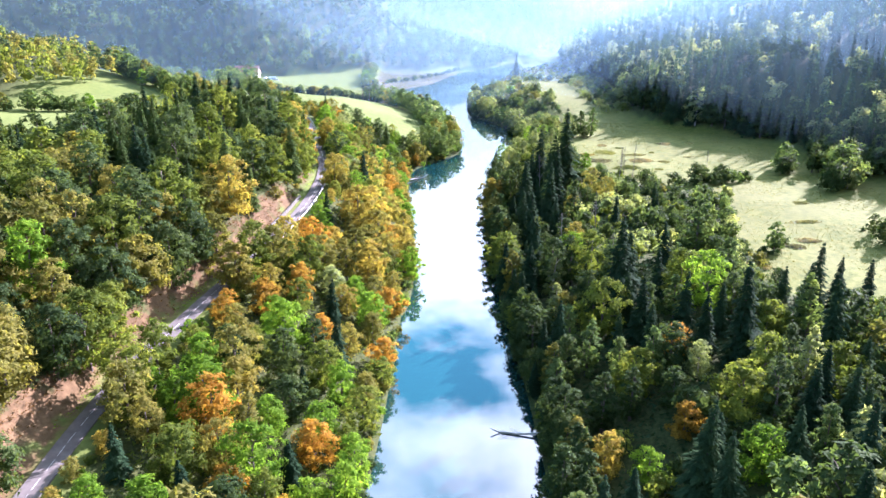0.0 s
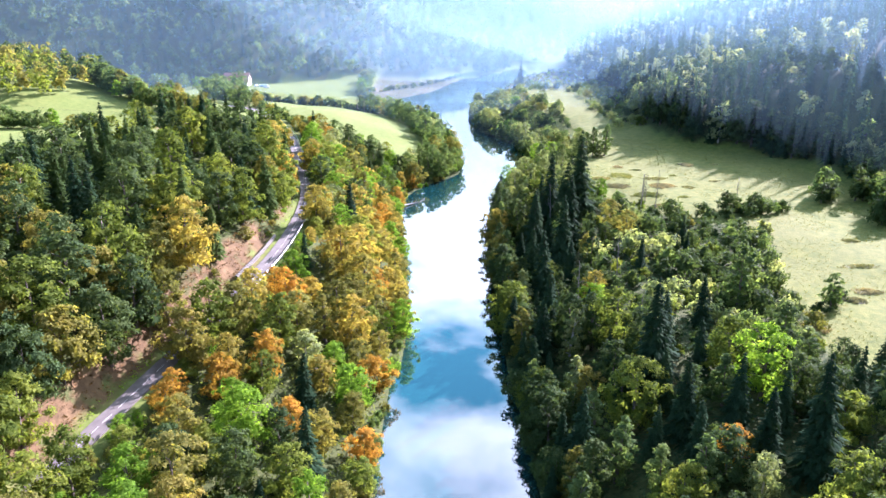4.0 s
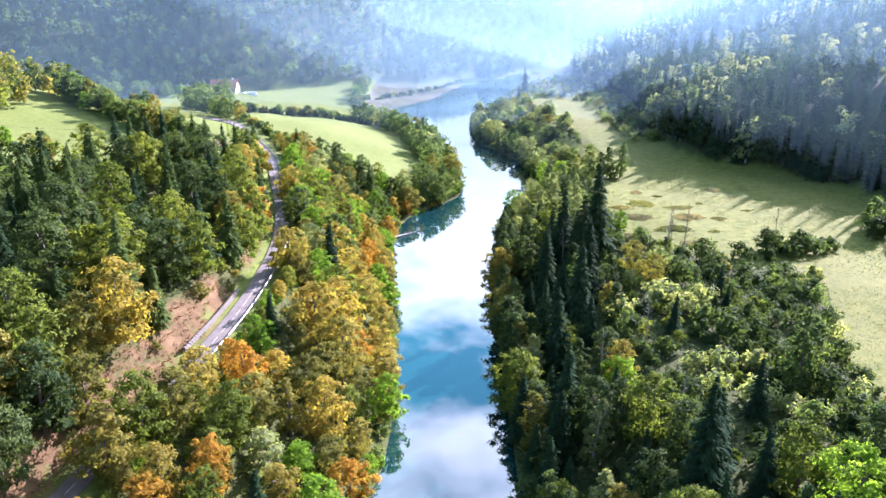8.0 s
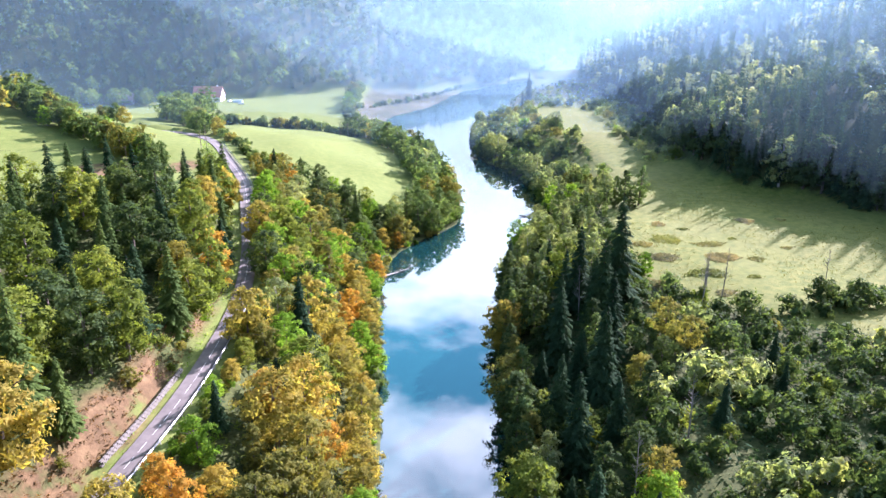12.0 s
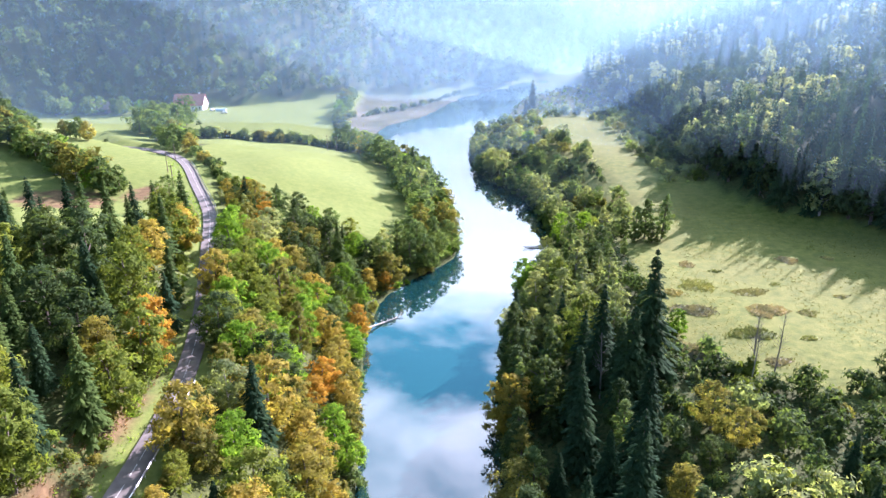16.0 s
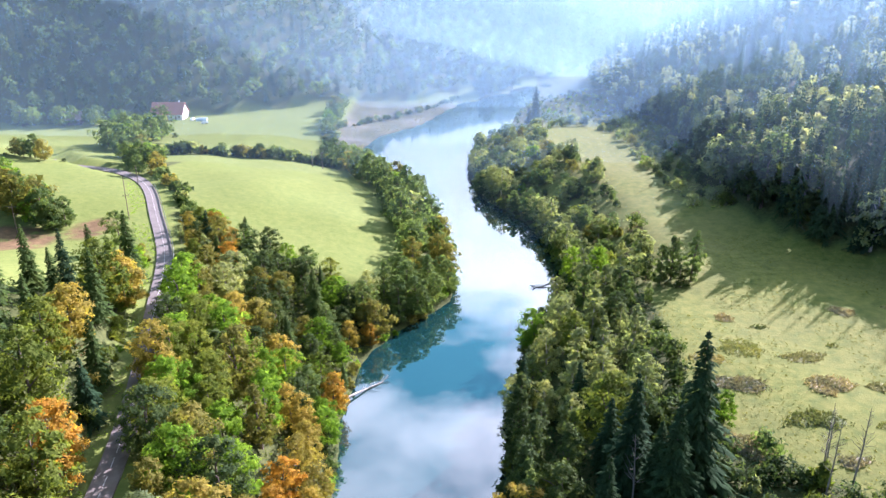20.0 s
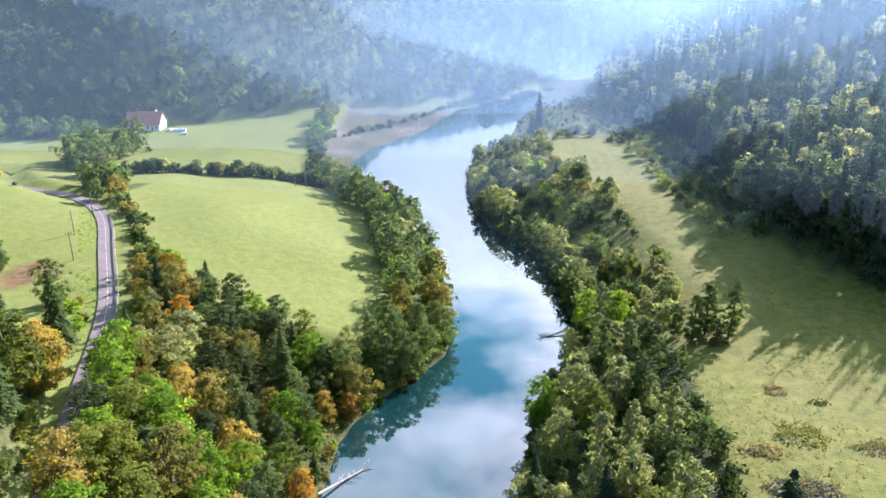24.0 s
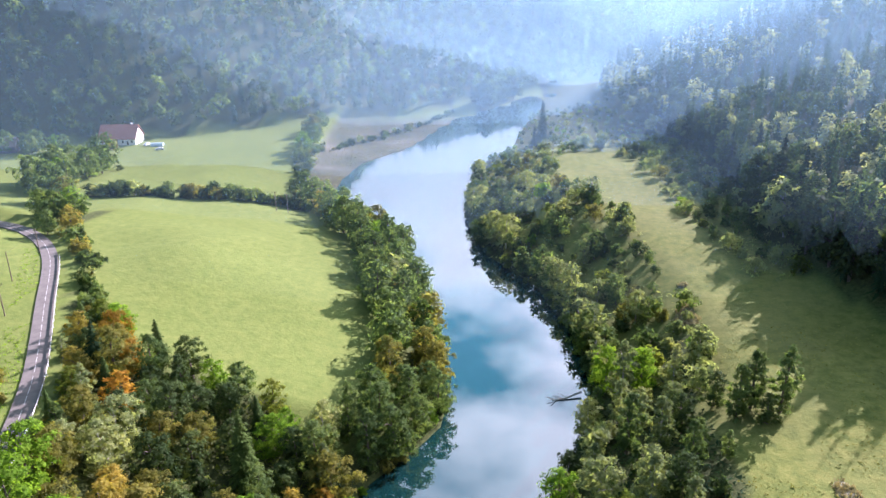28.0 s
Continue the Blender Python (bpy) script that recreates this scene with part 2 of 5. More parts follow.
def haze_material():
    """Aerial haze imitated by a bluish colour on sheets: nearly clear, and it scatters the sun that falls on it."""
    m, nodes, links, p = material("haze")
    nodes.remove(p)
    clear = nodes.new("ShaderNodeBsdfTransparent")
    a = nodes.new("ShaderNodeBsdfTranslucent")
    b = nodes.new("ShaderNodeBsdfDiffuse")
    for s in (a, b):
        # the haze's blue veil is put into this colour
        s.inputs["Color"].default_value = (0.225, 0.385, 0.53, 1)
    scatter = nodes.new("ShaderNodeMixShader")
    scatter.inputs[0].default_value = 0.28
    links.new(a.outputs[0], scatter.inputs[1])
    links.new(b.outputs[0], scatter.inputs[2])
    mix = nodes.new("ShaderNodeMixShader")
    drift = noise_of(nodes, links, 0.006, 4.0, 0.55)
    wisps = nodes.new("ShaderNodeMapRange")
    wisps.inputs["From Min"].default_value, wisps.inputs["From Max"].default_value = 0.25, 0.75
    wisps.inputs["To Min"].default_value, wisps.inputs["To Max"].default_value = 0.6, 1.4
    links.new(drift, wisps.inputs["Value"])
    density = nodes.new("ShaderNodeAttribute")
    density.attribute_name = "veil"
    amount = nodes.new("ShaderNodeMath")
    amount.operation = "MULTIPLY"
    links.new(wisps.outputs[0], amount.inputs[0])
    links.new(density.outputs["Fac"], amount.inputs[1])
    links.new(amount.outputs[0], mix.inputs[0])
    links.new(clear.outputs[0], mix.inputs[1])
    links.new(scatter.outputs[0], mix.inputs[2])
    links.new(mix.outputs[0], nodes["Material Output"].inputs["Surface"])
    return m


GROUND, WATER, HAZE = ground_material(), water_material(), haze_material()
ASPHALT = simple("worn_asphalt", (0.082, 0.070, 0.062), (0.130, 0.112, 0.100), 0.6, 0.9, 0, 0.02)
PAINT = simple("worn_road_paint", (0.24, 0.23, 0.22), (0.50, 0.49, 0.47), 1.2, 0.8)
STEEL = simple("galvanised_steel", (0.30, 0.31, 0.31), (0.46, 0.46, 0.46), 2.0, 0.55, 0.6)
STONE = simple("grey_stone", (0.080, 0.070, 0.060), (0.160, 0.145, 0.122), 1.2, 0.95, 0, 0.1)
CLIFF = simple("pale_limestone", (0.30, 0.28, 0.25), (0.58, 0.55, 0.50), 0.08, 0.95, 0, 1.0)
PLASTER = simple("cream_plaster", (0.62, 0.58, 0.50), (0.78, 0.75, 0.68), 0.8, 0.9)
TILE = simple("red_clay_tile", (0.25, 0.085, 0.055), (0.42, 0.17, 0.11), 1.5, 0.85, 0, 0.05)
GREY_TILE = simple("weathered_tile", (0.16, 0.13, 0.12), (0.27, 0.21, 0.18), 1.5, 0.85, 0, 0.05)
TIMBER = simple("old_timber", (0.07, 0.05, 0.035), (0.17, 0.13, 0.09), 3.0, 0.9, 0, 0.02, (1, 1, 0.2))
GLASS = simple("dark_window_glass", (0.02, 0.025, 0.03), (0.05, 0.06, 0.07), 1.0, 0.08)
SHEET = simple("pale_blue_sheeting", (0.30, 0.38, 0.42), (0.46, 0.54, 0.58), 0.7, 0.4)
CAR_PAINT = simple("pale_car_paint", (0.60, 0.62, 0.64), (0.68, 0.70, 0.72), 1.0, 0.25, 0.2, 0.0)
RUBBER = simple("black_rubber", (0.015, 0.015, 0.015), (0.03, 0.03, 0.03), 4.0, 0.8)
SEDGE = leaf("dry_sedge", (0.180, 0.178, 0.092), (0.290, 0.275, 0.160), 0.1)
SEDGE_GREEN = leaf("green_sedge", (0.150, 0.172, 0.070), (0.250, 0.262, 0.120), 0.1)
HEATHER = leaf("reddish_brush", (0.175, 0.162, 0.122), (0.290, 0.270, 0.210), 0.1)
BRACKEN = leaf("rust_bracken", (0.092, 0.052, 0.022), (0.200, 0.122, 0.056), 0.2)
TUFT = leaf("grass_tuft", (0.090, 0.108, 0.030), (0.180, 0.184, 0.062), 0.2)

# ---- helpers of this scene ----
def mesh_of(name, verts, faces, mat, smooth=False):
    me = bpy.data.meshes.new(name)
    me.from_pydata([tuple(v) for v in verts], [], [tuple(f) for f in faces])
    me.materials.append(mat)
    if smooth:
        me.polygons.foreach_set("use_smooth", [True] * len(me.polygons))
    me.update()
    return me


def part(name, bm, mat, parent, label=""):
    """Links a bmesh or a mesh as one object under a thing or a part."""
    if isinstance(bm, bmesh.types.BMesh):
        me = bpy.data.meshes.new(name)
        bm.to_mesh(me)
        bm.free()
        me.materials.append(mat)
    else:
        me = bm
    ob = new(name, me)
    ob.parent = parent
    return tagged(ob, label)


def box(bm, x0, x1, y0, y1, z0, z1, bevel=0.0):
    r = bmesh.ops.create_cube(bm, size=1)
    for v in r["verts"]:
        v.co = Vector((x0 + (v.co.x + 0.5) * (x1 - x0), y0 + (v.co.y + 0.5) * (y1 - y0), z0 + (v.co.z + 0.5) * (z1 - z0)))
    if bevel:
        bmesh.ops.bevel(bm, geom=list(dict.fromkeys(e for v in r["verts"] for e in v.link_edges)), offset=bevel, segments=1, affect="EDGES")
    return bm


def tube(points, radii, sides=6):
    """Vertices and faces of a tapered tube along points."""
    verts, faces = [], []
    pts = [Vector(p) for p in points]
    for i, (p, r) in enumerate(zip(pts, radii)):
        way = (pts[min(i + 1, len(pts) - 1)] - pts[max(i - 1, 0)]).normalized()
        side = way.cross(Vector((0.31, 0.95, 0.12))).normalized()
        other = way.cross(side)
        for k in range(sides):
            a = 2 * math.pi * k / sides
            verts.append(p + (side * math.cos(a) + other * math.sin(a)) * r)
    for i in range(len(pts) - 1):
        for k in range(sides):
            a, b = i * sides + k, i * sides + (k + 1) % sides
            faces.append((a, b, b + sides, a + sides))
    faces.append(tuple(range(sides))[::-1])
    faces.append(tuple(range((len(pts) - 1) * sides, len(pts) * sides)))
    return verts, faces


def joined(pieces):
    verts, faces = [], []
    for v, f in pieces:
        n = len(verts)
        verts += list(v)
        faces += [tuple(i + n for i in q) for q in f]
    return verts, faces


# ---- the lie of the land ----
BANK_Y = [0, 60, 123, 157, 200, 226, 270, 307, 340, 360, 376, 390, 400, 411, 426, 452, 486, 513, 530, 545, 563, 580, 620, 650, 680, 720, 760, 800, 850, 900, 960]
BANK_L = [-16, -16, -15, -14, -12, -10, -12, -16, -18, -17, -14, -5, 3, 8, 9, 6, 0, -4, -14, -21, -32, -44, -40, -34, -12, 2, 16, 48, 79, 120, 165]
BANK_R = [21, 21, 21, 20, 18, 17.5, 17.5, 18, 21, 25, 28, 34, 38, 43, 46, 45, 39, 26, 22, 20, 19, 19, 24, 31, 48, 56, 66, 80, 91, 134, 185]
ROAD = [(-74, -80), (-72, 40), (-69, 75), (-68, 107), (-68, 125), (-66, 148), (-62, 165), (-57, 187), (-50, 212), (-45.5, 237), (-44, 262), (-45, 284), (-49, 308), (-54, 329), (-59.8, 350), (-69, 386), (-79, 410), (-87, 428), (-97, 452), (-104, 466), (-112, 478), (-124, 492), (-138, 502), (-156, 513), (-172, 530), (-184, 556)]
SIDE_Y = [0, 60, 107, 148, 187, 224, 263, 341, 386, 443, 475, 500, 560, 620, 700, 900]
SIDE_Z = [9, 10, 12, 13.5, 16, 19.5, 21.5, 22.5, 22.8, 22, 21, 19, 11, 7, 5, 7]
EDGE_Y = [0, 200, 290, 330, 388, 425, 450, 480, 520, 600, 700, 760, 841, 950, 1400]
EDGE_X = [150, 168, 185, 178, 156, 116, 112, 114, 119, 124, 118, 112, 132, 190, 320]
FOOT_X = [-900, -400, -240, -160, -75, 0, 60, 130, 220, 900]
FOOT_Y = [380, 560, 668, 700, 745, 800, 862, 905, 960, 1250]


def left_bank(y):
    return np.interp(y, BANK_Y, BANK_L)


def right_bank(y):
    return np.interp(y, BANK_Y, BANK_R)


def ease(t):
    t = np.clip(t, 0, 1)
    return t * t * (3 - 2 * t)


def road_x(y):
    return np.interp(y, [p[1] for p in ROAD[:21]], [p[0] for p in ROAD[:21]])


def bumps(x, y):
    return 0.9 * np.sin(x / 23 + 1.3) * np.sin(y / 31 + 0.4) + 0.45 * np.sin(x / 9.1 + y / 13.7) + 0.25 * np.sin(x / 5.3 - y / 6.9 + 2)


def height(x, y):
    """The ground's height at x, y (numbers or arrays)."""
    x, y = np.asarray(x, float), np.asarray(y, float)
    xl, xr = left_bank(y), right_bank(y)
    bed = -np.minimum(2.6, 0.22 * np.maximum(0, np.minimum(x - xl, xr - x)))
    # left side: bank, strip, road shelf, hill
    rx, rz = road_x(y), np.interp(y, SIDE_Y, SIDE_Z)
    t = (xl - x) / np.maximum(xl - rx - 4, 5)
    knoll = 4.6 * np.exp(-(((x + 62) / 24) ** 2 + ((y - 478) / 34) ** 2)) + 2.6 * np.exp(-(((x + 30) / 16) ** 2 + ((y - 455) / 22) ** 2))
    strip = 0.2 + ease(xl - x) * 0.7 + (rz - 0.9) * np.where(y < 400, 0.6 * np.clip(t, 0, 1) + 0.4 * ease(t), np.clip(t, 0, 1) ** 0.8) + knoll * ease((xl - x) / 12)
    off = rx - x
    wild = 1 - ease((y - 325) / 75)
    hill = rz + wild * (7.0 * ease((off - 4.6) / 7) + 7.5 * ease((off - 9) / 30) - 5.5 * ease((off - 45) / 60)) + (1 - wild) * (1.5 * ease((off - 6) / 60))
    spur = 27 * np.exp(-(((x + 290) / 95) ** 2 + ((y - 470) / 85) ** 2))
    left = np.where(off > -4, np.where(off > 4, hill, rz), np.minimum(strip, rz + 2)) + spur
    flat = ease((y - 540) / 90)
    left = left * (1 - flat) + flat * (np.interp(y, SIDE_Y, SIDE_Z) * ease((xl - x) / 60) + 0.3 + spur)
    # gravel and mud at the river's bend
    left = np.where((y > 575) & (x > -58), np.minimum(left, 0.35 + 0.03 * np.maximum(0, -38 - x) ** 1.5), left)
    # the road runs on level ground where it leaves the hillside
    near = np.full(x.shape, 1e9)
    for (ax, ay), (bx, by) in zip(ROAD, ROAD[1:]):
        g = np.clip(((x - ax) * (bx - ax) + (y - ay) * (by - ay)) / ((bx - ax) ** 2 + (by - ay) ** 2), 0, 1)
        near = np.minimum(near, np.hypot(x - ax - g * (bx - ax), y - ay - g * (by - ay)))
    level = 1 - ease((near - 4.0) / 4)
    left = left * (1 - level) + level * (rz - 0.05)
    # right side: bank, terrace, mountain
    s = x - xr
    xe = np.interp(y, EDGE_Y, EDGE_X)
    right = 0.25 + 3.2 * ease(s / 9) + 10 * ease((s - 4) / 34) + np.where(y < 560, 0, -5 * ease((y - 560) / 120) * ease(s / 30))
    right = right + 0.34 * np.maximum(0, x - xe) + 6 * ease((x - xe + 12) / 40)
    right = np.where(x > xe + 420, right - 0.34 * (x - xe - 420), right)
    land = np.where(x < xl, left, np.where(x > xr, right, bed))
    # the mountain that closes the valley
    foot = y - np.interp(x, FOOT_X, FOOT_Y)
    steep = np.interp(x, [-190, -60], [0.78, 0.27])
    closing = steep * np.maximum(0, foot) - (steep - 0.10) * np.maximum(0, foot - 240)
    land = np.where(foot > 0, np.maximum(land, land * 0 + closing + np.where(x < xl, left, 1.0)), land)
    relief = ease((np.minimum(np.abs(x - xl), np.abs(x - xr)) - 4) / 12) * np.where(np.abs(off) < 7, 0.0, 1.0)
    return land + np.where((x < xl) | (x > xr), bumps(x, y) * relief * 0.6, 0)


def lines(fine0, fine1, step, low, high):
    a = list(np.arange(fine0, fine1 + 0.1, step))
    g = step
    while a[-1] < high:
        g *= 1.22
        a.append(a[-1] + g)
    g = step
    while a[0] > low:
        g *= 1.22
        a.insert(0, a[0] - g)
    return np.array(a)


def in_meadow_left(x, y):
    top = np.interp(x, [-92, -72, -60, -40, -27, -14, -8, 20], [442, 428, 411, 404, 400, 383, 370, 366])
    return (y < np.interp(x, FOOT_X, FOOT_Y) - 3) & (((x > road_x(y) + 3) & (x < left_bank(y)) & (y > top)) | ((x < road_x(y) - 3) & (y > np.interp(x, [-190, -160, -135, -118, -100, -85, -76, -66], [244, 262, 286, 306, 320, 338, 364, 390])) & (x > -220)))


def in_meadow_right(x, y):
    xe = np.interp(y, EDGE_Y, EDGE_X)
    inner = np.interp(y, [60, 150, 172, 190, 205, 230, 262, 280, 290, 300, 318, 400, 425, 470, 520, 575, 600, 640], [140, 125, 104, 88, 90, 92, 103, 106, 88, 76, 57, 62, 74, 72, 74, 58, 56, 80])
    outer = np.interp(y, [400, 425, 460, 520, 600, 640], [400, 400, 96, 93, 96, 90])
    return (x > inner) & (x < np.minimum(xe, outer)) & (y < 632)


def terrain():
    gx, gy = lines(-150, 150, 3.0, -2600, 2600), lines(60, 640, 4.0, -600, 4200)
    X, Y = np.meshgrid(gx, gy)
    Z = height(X, Y)
    nx, ny = len(gx), len(gy)
    verts = np.stack([X.ravel(), Y.ravel(), Z.ravel()], -1)
    idx = np.arange(nx * ny).reshape(ny, nx)
    faces = np.stack([idx[:-1, :-1].ravel(), idx[:-1, 1:].ravel(), idx[1:, 1:].ravel(), idx[1:, :-1].ravel()], -1)
    me = mesh_of("ground", verts.tolist(), faces.tolist(), GROUND, True)
    x, y = X.ravel(), Y.ravel()
    ml, mr = in_meadow_left(x, y), in_meadow_right(x, y)
    off = road_x(y) - x
    verge = (off > -5.5) & (off < np.where((y > 240) & (y < 330), 4.4, 6.0)) & (y < 500)
    field = ((y > 520) & (y < np.interp(x, FOOT_X, FOOT_Y) - 4) & (x < left_bank(y) - 3) & (x > -300))
    shore = (x > left_bank(y) - 9) & (x < right_bank(y) + 9) & (y < 575)
    open_ground = (ml | mr | verge | field) & ~shore
    cut = (off > 3.8) & (off < 11) & (y < 250) & (y > 60)
    cut = cut | ((off > 4.5) & (off < 7) & (y >= 262) & (y < 280))
    patch = ((x + 122) ** 2 / 260 + (y - 398) ** 2 / 160 < 1) | ((x + 100) ** 2 / 60 + (y - 412) ** 2 / 80 < 1)
    mud = ((y > 574) & (y < 775) & (x > -60) & (x < left_bank(y) + 4))
    scrub = (x > right_bank(y) + 6) & (x < np.interp(y, EDGE_Y, EDGE_X) - 4) & (y > 432) & (y < 650)
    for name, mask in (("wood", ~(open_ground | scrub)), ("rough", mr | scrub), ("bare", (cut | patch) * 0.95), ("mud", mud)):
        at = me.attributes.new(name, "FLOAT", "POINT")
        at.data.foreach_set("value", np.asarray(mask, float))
    return me


tagged(new("ground", terrain()), "valley floor of pasture, forest floor and steep wooded slopes", "ground", kind="structure")

# river
ys = np.array(sorted(set(list(range(-120, 990, 6)))))
wv, wf = [], []
for i, y in enumerate(ys):
    a, b = float(left_bank(y)) - 6, float(right_bank(y)) + 6
    for k in range(9):
        wv.append((a + (b - a) * k / 8, float(y), 0.0))
    if i:
        for k in range(8):
            p, q = (i - 1) * 9 + k, i * 9 + k
            wf.append((p, p + 1, q + 1, q))
tagged(new("water", mesh_of("water", wv, wf, WATER, True)), "calm teal river that mirrors a cloudy sky", "river", kind="structure")


# road
def along(points, step):
    p = [Vector((x, y, 0)) for x, y in points]
    out, carry = [], 0.0
    # smooth the bends first
    for _ in range(2):
        q = [p[0]]
        for a, b in zip(p, p[1:]):
            q += [a * 0.75 + b * 0.25, a * 0.25 + b * 0.75]
        p = q + [p[-1]]
    for a, b in zip(p, p[1:]):
        d = (b - a).length
        while carry <= d:
            out.append((a + (b - a) * (carry / d), (b - a).normalized()))
            carry += step
        carry -= d
    return out


def road_z(x, y):
    return float(np.interp(y, SIDE_Y, SIDE_Z)) + 0.28


road_line = along(ROAD, 1.0)


def strip_mesh(name, path, left, right, lift, mat, deep=0.3):
    verts, faces = [], []
    for i, (p, w) in enumerate(path):
        side = Vector((w.y, -w.x, 0))
        z = road_z(p.x, p.y) + lift
        l, r = p - side * left, p + side * right
        verts += [(l.x, l.y, z - deep), (l.x, l.y, z), (r.x, r.y, z), (r.x, r.y, z - deep)]
        if i:
            a, b = (i - 1) * 4, i * 4
            faces += [(a + k, a + k + 1, b + k + 1, b + k) for k in range(3)]
    return mesh_of(name, verts, faces, mat)


road = tagged(new("road", strip_mesh("road", road_line[::3], 2.1, 2.1, 0.0, ASPHALT)), "narrow worn asphalt country road along the hillside", "road", kind="structure")
step = along(ROAD, 4.33)
for p, w in step[36:140]:
    n = int(min(range(len(road_line)), key=lambda i: (road_line[i][0] - p).length_squared))
    part("dash", strip_mesh("dash", road_line[n:n + 4], 0.06, 0.06, 0.012, PAINT, 0.01), PAINT, road)


# ---- trees ----
def leaf_sprays(rng, centres, radii, count, size, squash=0.85, bottom=-0.35):
    """Small leaf sprays that fill a heap of loose boughs, most of them near each bough's outside."""
    c, r = np.array(centres), np.array(radii)
    pick = rng.choice(len(c), count, p=r ** 2 / np.sum(r ** 2))
    d = rng.normal(size=(count, 3))
    d /= np.linalg.norm(d, axis=1)[:, None]
    d[:, 2] = np.where(d[:, 2] < bottom, -d[:, 2], d[:, 2])
    p = c[pick] + d * (r[pick] * rng.uniform(0.25, 1.2, count) ** 0.5)[:, None] * np.array([1, 1, squash])
    whole = p - np.average(c, axis=0, weights=r)
    whole /= np.linalg.norm(whole, axis=1)[:, None] + 1e-9
    n = d * 0.40 + whole * 0.60 + rng.normal(size=d.shape) * 0.44 + np.array([0, 0, 0.20])
    n /= np.linalg.norm(n, axis=1)[:, None]
    a = np.cross(n, rng.normal(size=d.shape))
    a /= np.linalg.norm(a, axis=1)[:, None] + 1e-9
    b = np.cross(n, a)
    s = size * rng.uniform(0.5, 1.4, count)[:, None]
    v = np.stack([p + a * s * 0.80, p - a * s * 0.44 + b * s * 0.32, p - a * s * 0.36 - b * s * 0.34], 1).reshape(-1, 3)
    return v, np.arange(len(v)).reshape(-1, 3)


def broadleaf(seed, tall, wide, count, size, low=0.12, boughs=28, crest=0.42):
    """Trunk with limbs, and crown, of a tree that stands on the origin; the crown is a loose heap of leafy boughs."""
    rng = np.random.default_rng(seed)
    lean = rng.normal(size=2) * 0.03 * tall
    pieces = [tube([(0, 0, -0.6), (lean[0] * 0.3, lean[1] * 0.3, tall * 0.3), (lean[0], lean[1], tall * 0.8)], (0.026 * tall, 0.018 * tall, 0.005 * tall))]
    centres, radii = [], []
    turn = rng.uniform(0, 6.28)
    for k in range(boughs):
        g = (k + rng.uniform(0.1, 0.9)) / boughs
        a = turn + k * 2.4 + rng.uniform(-0.4, 0.4)
        half = wide * 0.5 * math.sqrt(max(0.0, 1 - ((g - crest) / 0.62) ** 2)) * (1 + 0.14 * math.sin(2 * a + seed))
        reach = max(0.0, half * rng.uniform(0.4, 1.08) - 0.07 * wide)
        c = (lean[0] * g + reach * math.cos(a), lean[1] * g + reach * math.sin(a), tall * (low + (0.95 - low) * g))
        centres.append(c)
        radii.append(wide * rng.uniform(0.6, 1.1) * (1.20 / math.sqrt(boughs)) * (1.08 - 0.30 * g))
        if k % (boughs // 5) == 1:
            pieces.append(tube([(lean[0] * g * 0.5, lean[1] * g * 0.5, c[2] * 0.75), (c[0] * 0.6, c[1] * 0.6, c[2] * 0.94), c], (0.009 * tall, 0.006 * tall, 0.002 * tall), 4))
    outer = leaf_sprays(rng, centres, radii, int(count * 0.9), size, 0.75)
    inner = leaf_sprays(rng, centres, [q * 0.55 for q in radii], int(count * 0.12), size * 2.4, 0.75)
    return joined(pieces), (np.concatenate([outer[0], inner[0]]), np.concatenate([outer[1], inner[1] + len(outer[0])]))


def conifer(seed, tall, wide, levels, ragged=0.5):
    """Spruce: whorls of drooping boughs, each a feathered fan of narrow twigs."""
    rng = np.random.default_rng(seed)
    trunk = tube([(0, 0, -0.6), (0, 0, tall * 0.5), (0, 0, tall * 0.985)], (0.018 * tall, 0.010 * tall, 0.0015 * tall))
    v, f = [], []
    lop = rng.uniform(0, 6.28)
    for k in range(levels):
        g = k / (levels - 1)
        z = tall * (0.10 + 0.88 * g) + rng.uniform(-0.15, 0.15)
        reach = wide * 0.5 * (1 - g) ** 0.8 * rng.uniform(0.8, 1.12) + 0.15
        n = int(12 - 5 * g)
        turn = rng.uniform(0, 6.28)
        for i in range(n):
            a = turn + 2 * math.pi * i / n + rng.uniform(-0.3, 0.3)
            r = reach * rng.uniform(1 - ragged, 1 + ragged * 0.6) * (1 + 0.12 * math.cos(a - lop))
            drop = r * rng.uniform(0.25, 0.65)
            out, side = np.array([math.cos(a), math.sin(a), 0]), np.array([-math.sin(a), math.cos(a), 0])
            root = np.array([0, 0, z])
            for q in range(8):
                fan = (q - 3.5) * 0.24 + rng.uniform(-0.15, 0.15)
                along_bough = rng.uniform(0.12, 0.72)
                way = out * math.cos(fan) + side * math.sin(fan)
                start = root + out * r * along_bough - [0, 0, drop * along_bough ** 1.4]
                reach_out = r * rng.uniform(0.24, 0.38) + 0.22
                tip = start + way * reach_out - [0, 0, drop * 0.35 + rng.uniform(0.05, 0.3)]
                flank = np.cross(way, [0, 0, 1]) * (0.06 * r + 0.10) + [0, 0, rng.uniform(-0.18, 0.05)]
                mid = start * 0.5 + tip * 0.5
                base = len(v)
                v += [start, mid + flank, tip, mid - flank + [0, 0, -0.12]]
                f += [(base, base + 1, base + 2), (base, base + 2, base + 3)]
    return trunk, (v, f)


